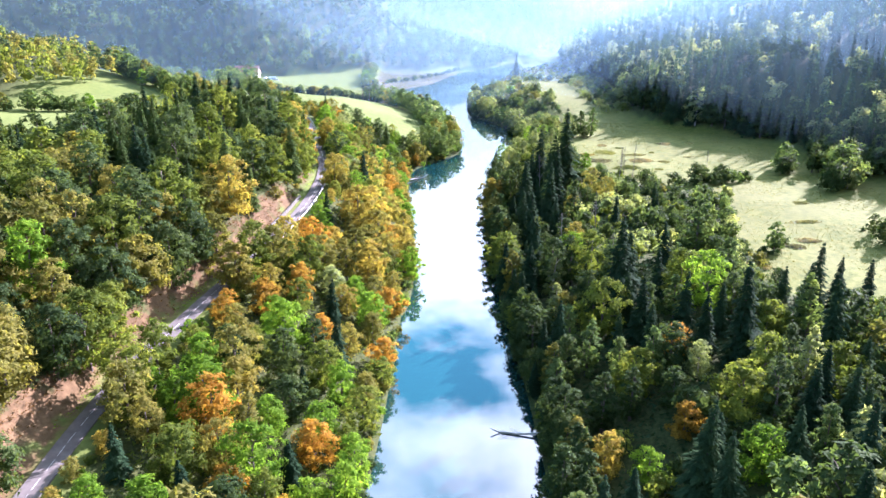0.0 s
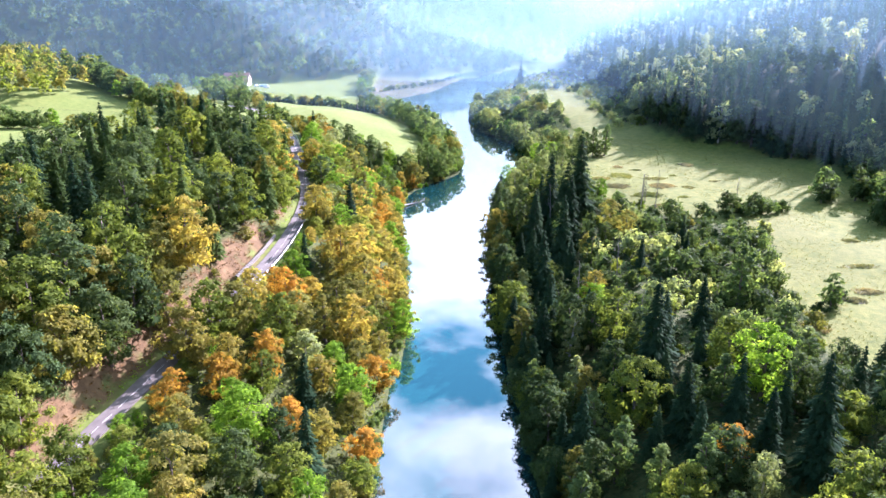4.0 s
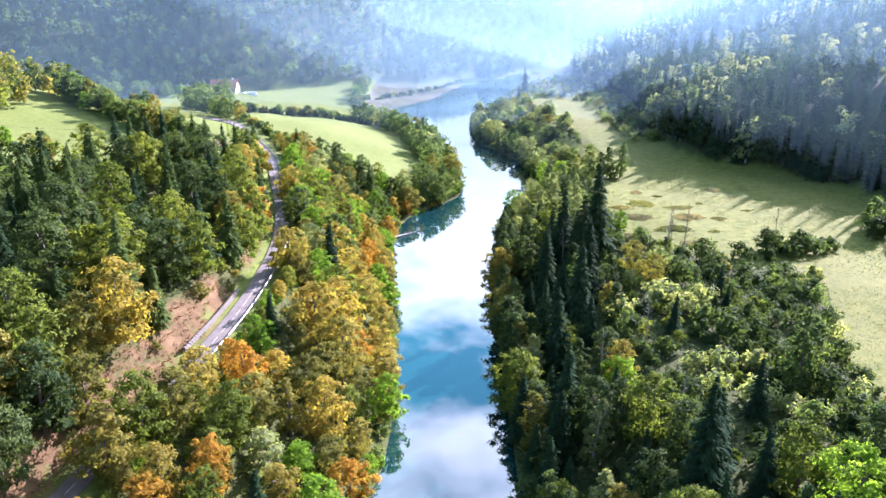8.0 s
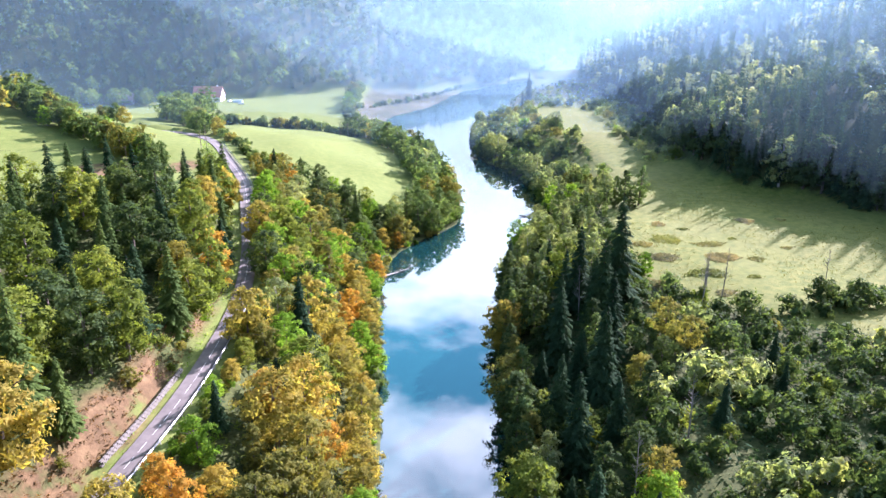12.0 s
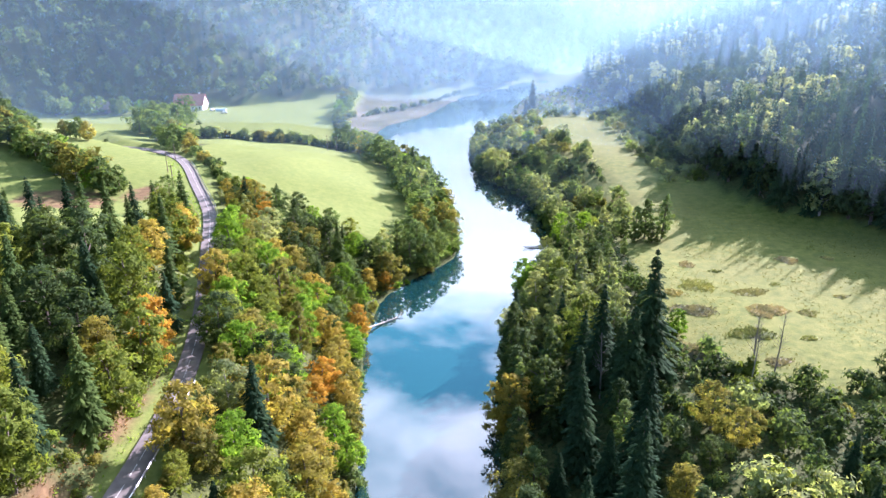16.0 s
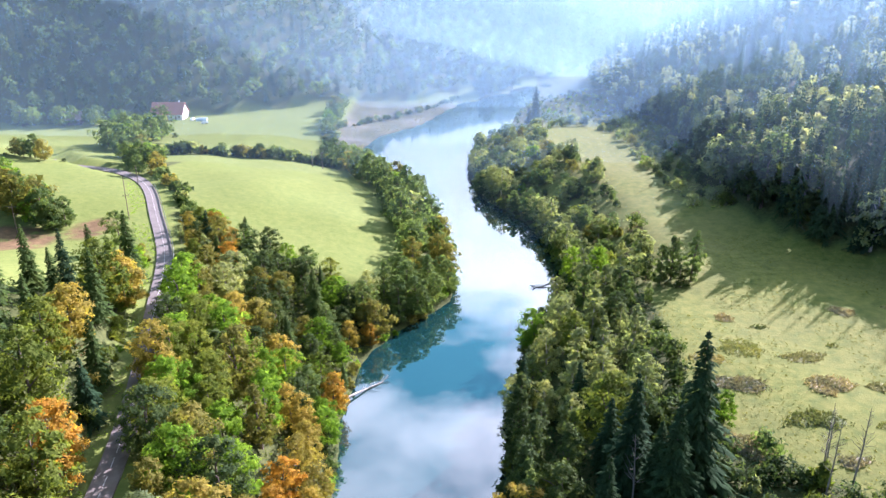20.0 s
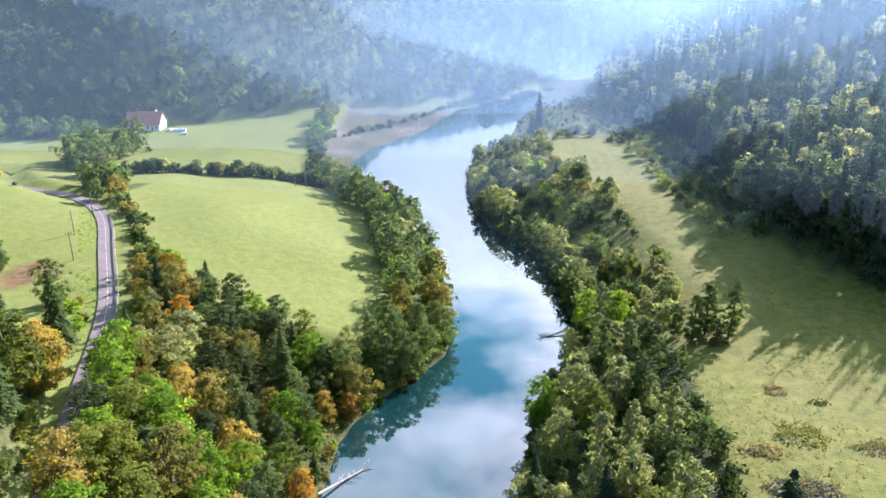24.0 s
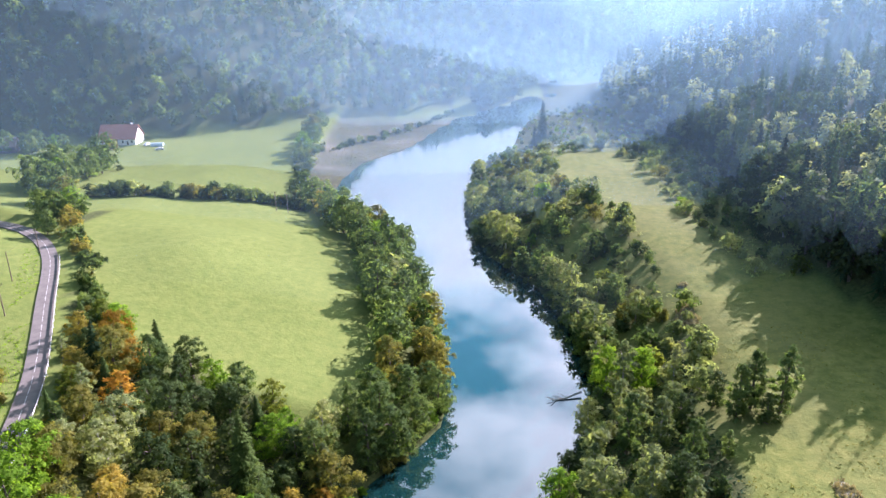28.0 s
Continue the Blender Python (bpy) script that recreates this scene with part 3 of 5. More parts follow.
def shrub(seed, tall, wide, count, size):
    rng = np.random.default_rng(seed)
    centres, radii = [], []
    for k in range(14):
        a, q = rng.uniform(0, 6.28), rng.uniform(0.02, 0.38) * wide
        centres.append((q * math.cos(a), q * math.sin(a), tall * rng.uniform(0.12, 0.80) * (1 - 0.9 * (q / wide) ** 2 * 3)))
        radii.append(min(wide, tall) * rng.uniform(0.15, 0.25))
    stems = joined([tube([(0, 0, -0.3), (0.5 * c[0], 0.5 * c[1], 0.5 * c[2]), c], (0.05, 0.04, 0.02), 3) for c in centres[:3]])
    outer = leaf_sprays(rng, centres, radii, int(count * 0.9), size, 0.9, -0.6)
    inner = leaf_sprays(rng, centres, [q * 0.55 for q in radii], int(count * 0.12), size * 2.0, 0.9, -0.6)
    return stems, (np.concatenate([outer[0], inner[0]]), np.concatenate([outer[1], inner[1] + len(outer[0])]))


def bare_tree(seed, tall):
    rng = np.random.default_rng(seed)
    pieces = [tube([(0, 0, -0.5), (0.15, 0.1, tall * 0.5), (0.1, -0.1, tall)], (0.012 * tall, 0.008 * tall, 0.002 * tall))]
    for k in range(30):
        g = rng.uniform(0.35, 0.97)
        a, r = rng.uniform(0, 6.28), tall * 0.17 * (1.15 - g) * rng.uniform(0.6, 1.4)
        s = Vector((0.12, 0, tall * g))
        e = s + Vector((r * math.cos(a), r * math.sin(a), r * rng.uniform(0.6, 1.3)))
        pieces.append(tube([s, s.lerp(e, 0.5) + Vector((0, 0, -0.06 * r)), e], (0.045, 0.03, 0.012), 3))
    return joined(pieces)


KIND = {}      # shape -> list of (trunk mesh data, crown mesh data)
for seed, (tall, wide) in enumerate([(16, 13.0), (14, 13.4), (17, 12.4), (13.5, 12.0), (18, 13.6)]):
    KIND.setdefault("round", []).append(broadleaf(seed + 3, tall, wide, 3300, 0.56, 0.08, 56))
for seed, (tall, wide) in enumerate([(18, 8.6), (19.5, 8.2), (17, 8.0)]):
    KIND.setdefault("slim", []).append(broadleaf(seed + 21, tall, wide, 2500, 0.54, 0.06, 50, 0.36))
for seed, (tall, wide, levels) in enumerate([(20, 8.0, 36), (23, 8.6, 40), (16, 7.2, 30)]):
    KIND.setdefault("spruce", []).append(conifer(seed + 41, tall, wide, levels))
for seed, (tall, wide) in enumerate([(3.6, 4.4), (4.6, 5.2), (2.6, 3.6)]):
    KIND.setdefault("shrub", []).append(shrub(seed + 61, tall, wide, 400, 0.44))

for shape, count, size in (("round", 850, 1.12), ("slim", 750, 1.02)):
    for k, (trunk, (cv, cf)) in enumerate(KIND[shape]):
        tall, wide = float(np.max(cv[:, 2])), float(np.max(cv[:, 0]) - np.min(cv[:, 0]))
        KIND.setdefault(shape + "_far", []).append(broadleaf((3 if shape == "round" else 21) + k, tall, wide, count, size))

SPECIES = {   # name: shape, foliage, label, category
    "maple_tree": ("round", "green", "leafy green broad-crowned tree in late summer leaf", "tree"),
    "lime_tree": ("round", "fresh", "bright fresh-green broad-crowned tree lit by the sun", "tree"),
    "oak_tree": ("round", "olive", "olive-brown tree with leaves starting to turn", "tree"),
    "birch_tree": ("round", "yellow", "yellow-leaved autumn tree with a rounded crown", "tree"),
    "beech_tree": ("round", "orange", "orange-brown autumn beech with dense foliage", "tree"),
    "cherry_tree": ("round", "rust", "rust-red autumn tree of medium height", "tree"),
    "hornbeam_tree": ("round", "cool", "dense rounded green tree of the hedges and river bank", "tree"),
    "elm_tree": ("round", "dark", "broad dark green tree in the shade of the slope", "tree"),
    "alder_tree": ("slim", "dark", "dark green slender tree on the shaded bank", "tree"),
    "ash_tree": ("slim", "cool", "tall slender green tree with an airy crown", "tree"),
    "poplar_tree": ("slim", "olive", "tall olive-green tree with a narrow crown", "tree"),
    "willow_tree": ("round", "silver", "pale silvery willow with backlit leaves", "tree"),
    "aspen_tree": ("slim", "silver", "slender pale grey-green tree on the bank", "tree"),
    "spruce_tree": ("spruce", "needle", "tall dark green spruce with drooping boughs", "tree"),
    "fir_tree": ("spruce", "fir", "green fir with dense spreading boughs in the hillside wood", "tree"),
    "hazel_bush": ("shrub", "green", "low rounded green bush", "bush"),
    "elder_bush": ("shrub", "cool", "leafy green bush at the water and the wood's edge", "bush"),
    "gorse_bush": ("shrub", "fresh", "low bright green bush in the sun", "bush"),
    "sallow_bush": ("shrub", "silver", "low grey-green bush with pale leaves", "bush"),
    "thorn_bush": ("shrub", "dark", "low dark green thorny bush", "bush"),
    "dogwood_bush": ("shrub", "dark", "rounded dark bush of the thicket on the shaded terrace", "bush"),
    "bramble_bush": ("shrub", "olive", "low olive-brown tangled bush", "bush"),
}
GROUPS = {"tree": "trees of the valley", "bush": "bushes of the valley"}
models = {}


def tree(name, x, y, scale=1.0, rng=random, stretch=1.0):
    """Plants one tree or bush; the first of each shape is built, the rest are copies."""
    shape, foliage, label, category = SPECIES[name]
    if (y > 430 or x > 92 or x < -112 or y < 96) and shape + "_far" in KIND:
        shape += "_far"
    variant = rng.randrange(len(KIND[shape]))
    m = Matrix.LocRotScale((x, y, float(height(x, y)) - 0.1), Euler((rng.uniform(-0.03, 0.03), rng.uniform(-0.03, 0.03), rng.uniform(0, 6.28))), (scale, scale, scale * stretch))
    key = (name, shape, variant)
    if key in models:
        return copy_thing_scaled(models[key], m)
    (tv, tf), (cv, cf) = KIND[shape][variant]
    root = tagged(new(name), label, category, GROUPS[category])
    part("trunk" if category == "tree" else "stem", mesh_of("trunk", tv, tf, PALE_BARK if foliage == "silver" else BARK), BARK, root)
    part("crown" if category == "tree" else "foliage", mesh_of("crown", cv, cf, LEAF[foliage]), LEAF[foliage], root)
    root.matrix_basis = m
    models[key] = root
    return root


def copy_thing_scaled(ob, m):
    made = copy_thing(ob, Matrix())
    made.matrix_basis = m
    return made


def scatter(seed, x0, x1, y0, y1, gap, inside):
    """Spots at least gap apart inside a region."""
    rng = random.Random(seed)
    spots, cells = [], {}
    tries = int((x1 - x0) * (y1 - y0) / gap ** 2 * 9)
    for _ in range(tries):
        x, y = rng.uniform(x0, x1), rng.uniform(y0, y1)
        if not inside(x, y):
            continue
        cx, cy = int(x // gap), int(y // gap)
        if any((x - a) ** 2 + (y - b) ** 2 < gap * gap for i in (-1, 0, 1) for j in (-1, 0, 1) for a, b in cells.get((cx + i, cy + j), ())):
            continue
        cells.setdefault((cx, cy), []).append((x, y))
        spots.append((x, y))
    return spots


def weighted(rng, table):
    total = sum(table.values())
    r = rng.uniform(0, total)
    for name, w in table.items():
        r -= w
        if r <= 0:
            return name
    return name


planted = []


def plant(name, x, y, scale=1.0, rng=random, stretch=1.0):
    planted.append((x, y))
    return tree(name, x, y, scale, rng, stretch)


def free(x, y, gap):
    return all((x - a) ** 2 + (y - b) ** 2 > gap * gap for a, b in planted)

# ---- single trees that stand out ----
SINGLES = [
    # conifers
    ("spruce_tree", -60.5, 396, 0.85), ("spruce_tree", 25, 204, 1.0), ("spruce_tree", 27, 214, 0.95), ("spruce_tree", 45, 183, 1.0), ("spruce_tree", 49, 188, 0.85), ("spruce_tree", 63, 146, 0.95), ("spruce_tree", 58, 107, 0.8), ("spruce_tree", 81.5, 145, 0.95), ("spruce_tree", 38, 260, 1.05), ("spruce_tree", 34, 266, 0.95), ("spruce_tree", 41, 272, 1.1), ("spruce_tree", 31, 278, 0.9), ("spruce_tree", 48.8, 301, 1.2), ("spruce_tree", 43.2, 295, 1.3), ("spruce_tree", 39, 304, 1.0), ("spruce_tree", 43, 300, 0.95), ("spruce_tree", 37, 312, 0.95), ("spruce_tree", 63, 674, 0.95), ("spruce_tree", 58, 668, 0.55), ("spruce_tree", 57, 243, 0.5), ("spruce_tree", 63, 206, 0.55), ("spruce_tree", 88, 168, 0.8), ("spruce_tree", 29, 240, 0.85),
    # broadleaves on the right bank that stand out
    ("birch_tree", 41, 226, 0.62), ("aspen_tree", 31, 202, 0.8), ("ash_tree", 76, 217, 1.0), ("ash_tree", 80, 222, 0.9), ("beech_tree", 51.3, 152, 0.55), ("willow_tree", 53.5, 143, 0.55), ("beech_tree", 45.2, 124, 0.58), ("birch_tree", 29.5, 120.5, 0.62), ("lime_tree", 36.5, 114.5, 0.5), ("lime_tree", 52, 107.5, 0.7), ("maple_tree", 73, 157, 0.75), ("maple_tree", 76, 160, 0.6), ("aspen_tree", 29.8, 185, 0.75), ("sallow_bush", 62, 226, 1.9), ("sallow_bush", 66, 212, 2.1), ("sallow_bush", 58, 216, 1.7), ("oak_tree", 56, 280, 0.6), ("oak_tree", 60, 274, 0.5), ("lime_tree", 61, 320, 0.45), ("ash_tree", 99, 216, 0.6), ("thorn_bush", 95, 213, 1.5), ("thorn_bush", 102, 219, 1.3), ("ash_tree", 71, 394, 0.8), ("ash_tree", 76, 392, 0.8), ("ash_tree", 67, 391, 0.7), ("elm_tree", 65, 398, 0.5), ("elm_tree", 72, 388, 0.4), ("oak_tree", 46, 262, 0.6),
    # tall trees that hang over the road
    ("oak_tree", -54, 184, 0.92), ("maple_tree", -50, 191, 0.95), ("oak_tree", -47, 198, 0.9), ("birch_tree", -45, 206, 0.78), ("maple_tree", -62, 134, 0.95), ("oak_tree", -60, 127, 0.85), ("maple_tree", -59, 141, 0.8), ("birch_tree", -38.5, 264, 0.85), ("lime_tree", -53, 350, 0.8), ("lime_tree", -55, 358, 0.75), ("birch_tree", -49, 322, 0.85),
]
solo = random.Random(5)
for name, x, y, s in SINGLES:
    plant(name, x, y, s * (1.12 if name == "spruce_tree" and x > 0 else 1.0), solo)

# ---- woods on the strip between road and river ----
STRIP = {"maple_tree": 19, "lime_tree": 22, "oak_tree": 23, "birch_tree": 15, "beech_tree": 10, "cherry_tree": 1, "elm_tree": 5, "willow_tree": 3, "poplar_tree": 4, "spruce_tree": 2}
STRIP_END = {"maple_tree": 18, "hornbeam_tree": 10, "elm_tree": 20, "lime_tree": 24, "oak_tree": 9, "beech_tree": 15, "cherry_tree": 2, "birch_tree": 9, "willow_tree": 4, "aspen_tree": 4, "fir_tree": 12, "ash_tree": 8, "alder_tree": 6}
EDGE_MIX = {"maple_tree": 12, "lime_tree": 18, "oak_tree": 14, "birch_tree": 16, "beech_tree": 22, "cherry_tree": 2}
rng = random.Random(11)


def on_strip(x, y):
    return road_x(y) + 5.2 < x < left_bank(y) - 0.2 and not in_meadow_left(np.array(x), np.array(y))


spots = scatter(1, -66, 6, 84, 330, 6.2, on_strip) + scatter(13, -72, 6, 330, 446, 5.0, on_strip)
for x, y in spots:
    if free(x, y, 3.2):
        edge = left_bank(y) - x < 9
        size = rng.uniform(0.52, 0.80) if edge else rng.uniform(0.60, 0.95)
        size *= (1 - 0.24 * float(ease((y - 325) / 50))) * rng.uniform(0.84, 1.12)
        beside = x - road_x(y)
        if beside < 18:      # low below the road
            size = min(size, max(0.30, (float(np.interp(y, SIDE_Y, SIDE_Z)) + 2.2 + (5.5 if 292 < y < 368 else 0) + 0.30 * beside - float(height(x, y))) / 13))
        plant(weighted(rng, EDGE_MIX if edge and y < 330 else STRIP if y < 335 else STRIP_END), x, y, size, rng, 0.95)

# ---- woods on the hill above the road ----
HILL = {"maple_tree": 26, "lime_tree": 3, "oak_tree": 30, "birch_tree": 4, "beech_tree": 3, "elm_tree": 28}
FIRS = {"spruce_tree": 10, "fir_tree": 40, "maple_tree": 15, "elm_tree": 14, "lime_tree": 3, "oak_tree": 8, "birch_tree": 3, "beech_tree": 1}

FIR_STAND = {"fir_tree": 46, "spruce_tree": 20, "elm_tree": 22, "maple_tree": 7, "beech_tree": 1}


def on_hill(x, y):
    off = float(road_x(y)) - x
    return off > ((9.5 if y > 210 else 6.4) if y < 245 else 6.2) and x > -0.62 * y - 12 and not in_meadow_left(np.array(x), np.array(y))


for x, y in scatter(2, -215, -48, 70, 405, 7.0, on_hill):
    stand = 232 < y < 312 and x < road_x(y) - 14 and x > -150
    name = weighted(rng, FIR_STAND if stand else FIRS if y > 205 and x > -130 else HILL)
    size = rng.uniform(0.85, 1.22) if y < 240 else rng.uniform(0.8, 1.08)
    plant(name, x, y, size * (0.8 if SPECIES[name][0] == "spruce" else 1.0), rng)

# ---- the right bank ----
BANK = {"alder_tree": 18, "elm_tree": 12, "spruce_tree": 22, "ash_tree": 8, "aspen_tree": 3, "thorn_bush": 16, "hazel_bush": 10, "poplar_tree": 2, "maple_tree": 4, "birch_tree": 1, "lime_tree": 2, "oak_tree": 2}
AIRY = {"willow_tree": 24, "aspen_tree": 24, "ash_tree": 16, "maple_tree": 3, "lime_tree": 2, "elm_tree": 4, "sallow_bush": 8, "spruce_tree": 2}
THICKET = {"thorn_bush": 20, "dogwood_bush": 28, "hazel_bush": 5, "elder_bush": 5, "sallow_bush": 7, "bramble_bush": 2, "spruce_tree": 1.5, "elm_tree": 2, "ash_tree": 2}


def on_right(x, y):
    return x > right_bank(y) + 0.2 and x < 0.60 * y + 25 and not in_meadow_right(np.array(x), np.array(y)) and x < np.interp(y, EDGE_Y, EDGE_X) - 2


for x, y in scatter(3, 18, 128, 84, 420, 5.6, on_right):
    if free(x, y, 3.6) and all((x - a) ** 2 + (y - b) ** 2 > 40 for n, a, b, s in SINGLES if n == "spruce_tree"):
        near = x - right_bank(y) < 28 or y < 185
        name = weighted(rng, (AIRY if y > 325 else BANK) if near else THICKET)
        bush = SPECIES[name][3] == "bush"
        plant(name, x, y, rng.uniform(1.15, 2.2) if bush else (rng.uniform(0.42, 0.9) if y > 325 else rng.uniform(0.6, 0.95)) if near else rng.uniform(0.36, 0.6), rng)
for x, y in scatter(12, 40, 112, 186, 318, 6.0, on_right):
    if x - right_bank(y) > 24 and free(x, y, 3.0):
        plant(weighted(rng, {"hazel_bush": 8, "elder_bush": 5, "dogwood_bush": 10, "sallow_bush": 3, "bramble_bush": 3}), x, y, rng.uniform(0.7, 1.3), rng)
for x, y in scatter(4, 15, 122, 420, 770, 5.7, on_right):
    name = weighted(rng, {"hazel_bush": 12, "elder_bush": 14, "gorse_bush": 3, "sallow_bush": 16, "thorn_bush": 14, "bramble_bush": 3})
    plant(name, x, y, rng.uniform(0.8, 1.9) if y < 650 else rng.uniform(0.6, 0.9), rng)
# clumps of small trees among them
for cx, cy, n in ((55, 494, 5), (69, 505, 4), (59, 532, 3), (49, 517, 3), (37, 540, 3), (54, 462, 4), (60, 446, 4), (45, 560, 2)):
    for _ in range(n):
        plant(weighted(rng, {"hornbeam_tree": 5, "willow_tree": 8, "elm_tree": 3, "oak_tree": 1}), cx + rng.gauss(0, 2.6), cy + rng.gauss(0, 2.6), rng.uniform(0.36, 0.58), rng)

# ---- the tongue of trees on the left bank beyond the wood ----
def on_tongue(x, y):
    return left_bank(y) - np.interp(y, [366, 385, 420, 480, 530, 565, 580], [9, 13, 15, 16, 15, 12, 7]) < x < left_bank(y) - 0.2 and in_meadow_left(np.array(x), np.array(y))


for x, y in scatter(5, -60, 12, 366, 580, 5.6, on_tongue):
    plant(weighted(rng, {"hornbeam_tree": 40, "oak_tree": 8, "ash_tree": 10, "lime_tree": 6, "beech_tree": 2, "willow_tree": 2}), x, y, rng.uniform(0.55, 0.85), rng)

# ---- hedges and copses in the pastures ----
def hedge(seed, points, width, gap, table, lo, hi):
    r = random.Random(seed)
    for p, w in along(points, gap):
        x, y = p.x + r.uniform(-width, width), p.y + r.uniform(-width, width)
        plant(weighted(r, table), x, y, r.uniform(lo, hi), r)


LOW = {"elder_bush": 12, "thorn_bush": 12, "bramble_bush": 4, "sallow_bush": 3}
MIXED = {"hornbeam_tree": 20, "oak_tree": 6, "lime_tree": 5, "hazel_bush": 5, "thorn_bush": 4}
hedge(1, [(-132, 556), (-110, 558), (-84, 562), (-60, 563), (-44, 558)], 1.6, 1.6, LOW, 1.2, 2.0)
hedge(20, [(-143, 351), (-141, 353)], 0.5, 5, {"oak_tree": 5}, 0.45, 0.5)
hedge(2, [(-104, 560), (-76, 560)], 1.0, 9, MIXED, 0.4, 0.6)
hedge(3, [(-66, 408), (-76, 428), (-86, 452), (-97, 474), (-108, 486)], 1.8, 2.2, LOW, 0.9, 1.6)
hedge(4, [(-112, 492), (-118, 500), (-128, 516), (-140, 545)], 6, 3.4, MIXED, 0.45, 0.75)
hedge(5, [(-150, 560), (-165, 590), (-150, 610)], 9, 3.2, MIXED, 0.65, 1.0)
hedge(6, [(-112, 410), (-128, 424), (-150, 446), (-172, 464), (-204, 488)], 5, 2.4, {"hornbeam_tree": 20, "oak_tree": 12, "lime_tree": 4}, 0.55, 0.82)
hedge(14, [(-222, 370), (-190, 376), (-160, 388)], 4, 4, MIXED, 0.45, 0.7)
hedge(7, [(-84, 393), (-83, 396)], 0.6, 4, {"hornbeam_tree": 5}, 0.66, 0.72)
hedge(8, [(-190, 500), (-165, 498), (-150, 500)], 3, 5, MIXED, 0.45, 0.65)
hedge(9, [(-250, 655), (-215, 662), (-190, 664)], 5, 5, MIXED, 0.5, 0.8)
hedge(10, [(-180, 668), (-168, 666)], 1.5, 2.2, LOW, 1.3, 1.9)
hedge(11, [(-66, 640), (-58, 668), (-70, 715)], 6, 5, MIXED, 0.5, 0.8)
hedge(12, [(-50, 578), (-58, 605), (-62, 640), (-60, 672)], 4, 1.7, LOW, 0.7, 1.3)
hedge(18, [(-56, 672), (-30, 705), (-6, 745), (16, 785)], 3, 4, LOW, 0.8, 1.4)
hedge(19, [(34, 806), (48, 822), (62, 842)], 6, 3.2, {"elm_tree": 8, "hornbeam_tree": 5}, 0.85, 1.25)
hedge(15, [(92, 296), (108, 300), (127, 307)], 3.5, 2.6, {"thorn_bush": 10, "elder_bush": 6, "elm_tree": 5}, 0.45, 0.5)
hedge(16, [(92, 294), (108, 298), (129, 306)], 4, 3.2, {"thorn_bush": 10, "elder_bush": 6, "sallow_bush": 2}, 1.2, 1.8)
hedge(17, [(141, 311), (149, 316)], 2, 3.5, {"elm_tree": 5}, 0.4, 0.5)
hedge(21, [(152, 284), (160, 296), (168, 306), (163, 318), (176, 312)], 4, 3.2, {"hornbeam_tree": 8, "elm_tree": 6, "willow_tree": 1}, 0.6, 0.85)
hedge(22, [(134, 224), (139, 232), (137, 240)], 2.5, 3.5, {"elm_tree": 5, "thorn_bush": 3}, 0.4, 0.6)
hedge(13, [(150, 318), (165, 332), (182, 340)], 8, 5, {"alder_tree": 4, "hornbeam_tree": 10, "hazel_bush": 6}, 0.5, 0.8)

# ---- tall trees at the foot of the mountain ----
for p, w in along(list(zip([230, 205, 186, 175, 158, 138, 119, 115, 118, 124, 126, 120], [230, 262, 292, 335, 386, 404, 425, 448, 500, 560, 620, 690])), 5.6):
    for _ in range(2):
        plant(weighted(rng, {"spruce_tree": 9, "alder_tree": 5, "elm_tree": 7, "willow_tree": 1, "aspen_tree": 1.5, "ash_tree": 2}), p.x + rng.uniform(-1, 9), p.y + rng.uniform(-3, 3), rng.uniform(0.65, 0.95) * (1 + 0.28 * float(ease((p.y - 370) / 40) * ease((560 - p.y) / 40))), rng)

# ---- tall trees that lean over the right bank ----
for y in np.arange(100, 345, 5.0):
    plant(weighted(rng, {"alder_tree": 12, "elm_tree": 9, "spruce_tree": 3, "ash_tree": 3, "poplar_tree": 2}), float(right_bank(y)) + rng.uniform(2.0, 4.5), y + rng.uniform(-1.2, 1.2), rng.uniform(0.65, 0.9), rng)

# ---- small trees along the far right bank ----
for y in np.arange(424, 625, 4.6):
    plant(weighted(rng, {"hornbeam_tree": 5, "elm_tree": 3, "willow_tree": 12, "aspen_tree": 5, "ash_tree": 3}), float(right_bank(y)) + rng.uniform(1.5, 6), y + rng.uniform(-1.5, 1.5), rng.uniform(0.42, 0.72) * (1 - 0.25 * float(ease((y - 560) / 60))), rng)

# ---- bushes that overhang the water ----
SHORE = {"elder_bush": 14, "gorse_bush": 7, "bramble_bush": 8, "thorn_bush": 6}
DARK_SHORE = {"thorn_bush": 14, "hazel_bush": 8, "sallow_bush": 3}
for y in np.arange(88, 572, 3.2):
    a = rng.uniform(-0.6, 1.2)
    if rng.random() < 0.8:
        plant(weighted(rng, SHORE), float(left_bank(y)) - a, y + rng.uniform(-1, 1), rng.uniform(0.6, 1.15), rng)
    if rng.random() < 0.6:
        plant(weighted(rng, DARK_SHORE), float(right_bank(y)) + a, y + rng.uniform(-1, 1), rng.uniform(0.6, 1.1), rng)

# ---- bushes and saplings along the road ----
VERGE = {"hazel_bush": 12, "gorse_bush": 8, "bramble_bush": 8, "maple_tree": 2, "lime_tree": 2, "oak_tree": 2}
for y in np.arange(92, 398, 3.6):
    if y > 248 or rng.random() < 0.12:
        name = weighted(rng, VERGE)
        plant(name, float(road_x(y)) - rng.uniform(5.5, 8.5), y, rng.uniform(0.55, 1.1) if SPECIES[name][3] == "bush" else rng.uniform(0.30, 0.5), rng)
    name = weighted(rng, VERGE)
    plant(name, float(road_x(y)) + rng.uniform(4.2, 8.0), y, rng.uniform(0.45, 0.9) if SPECIES[name][3] == "bush" else rng.uniform(0.22, 0.32), rng)

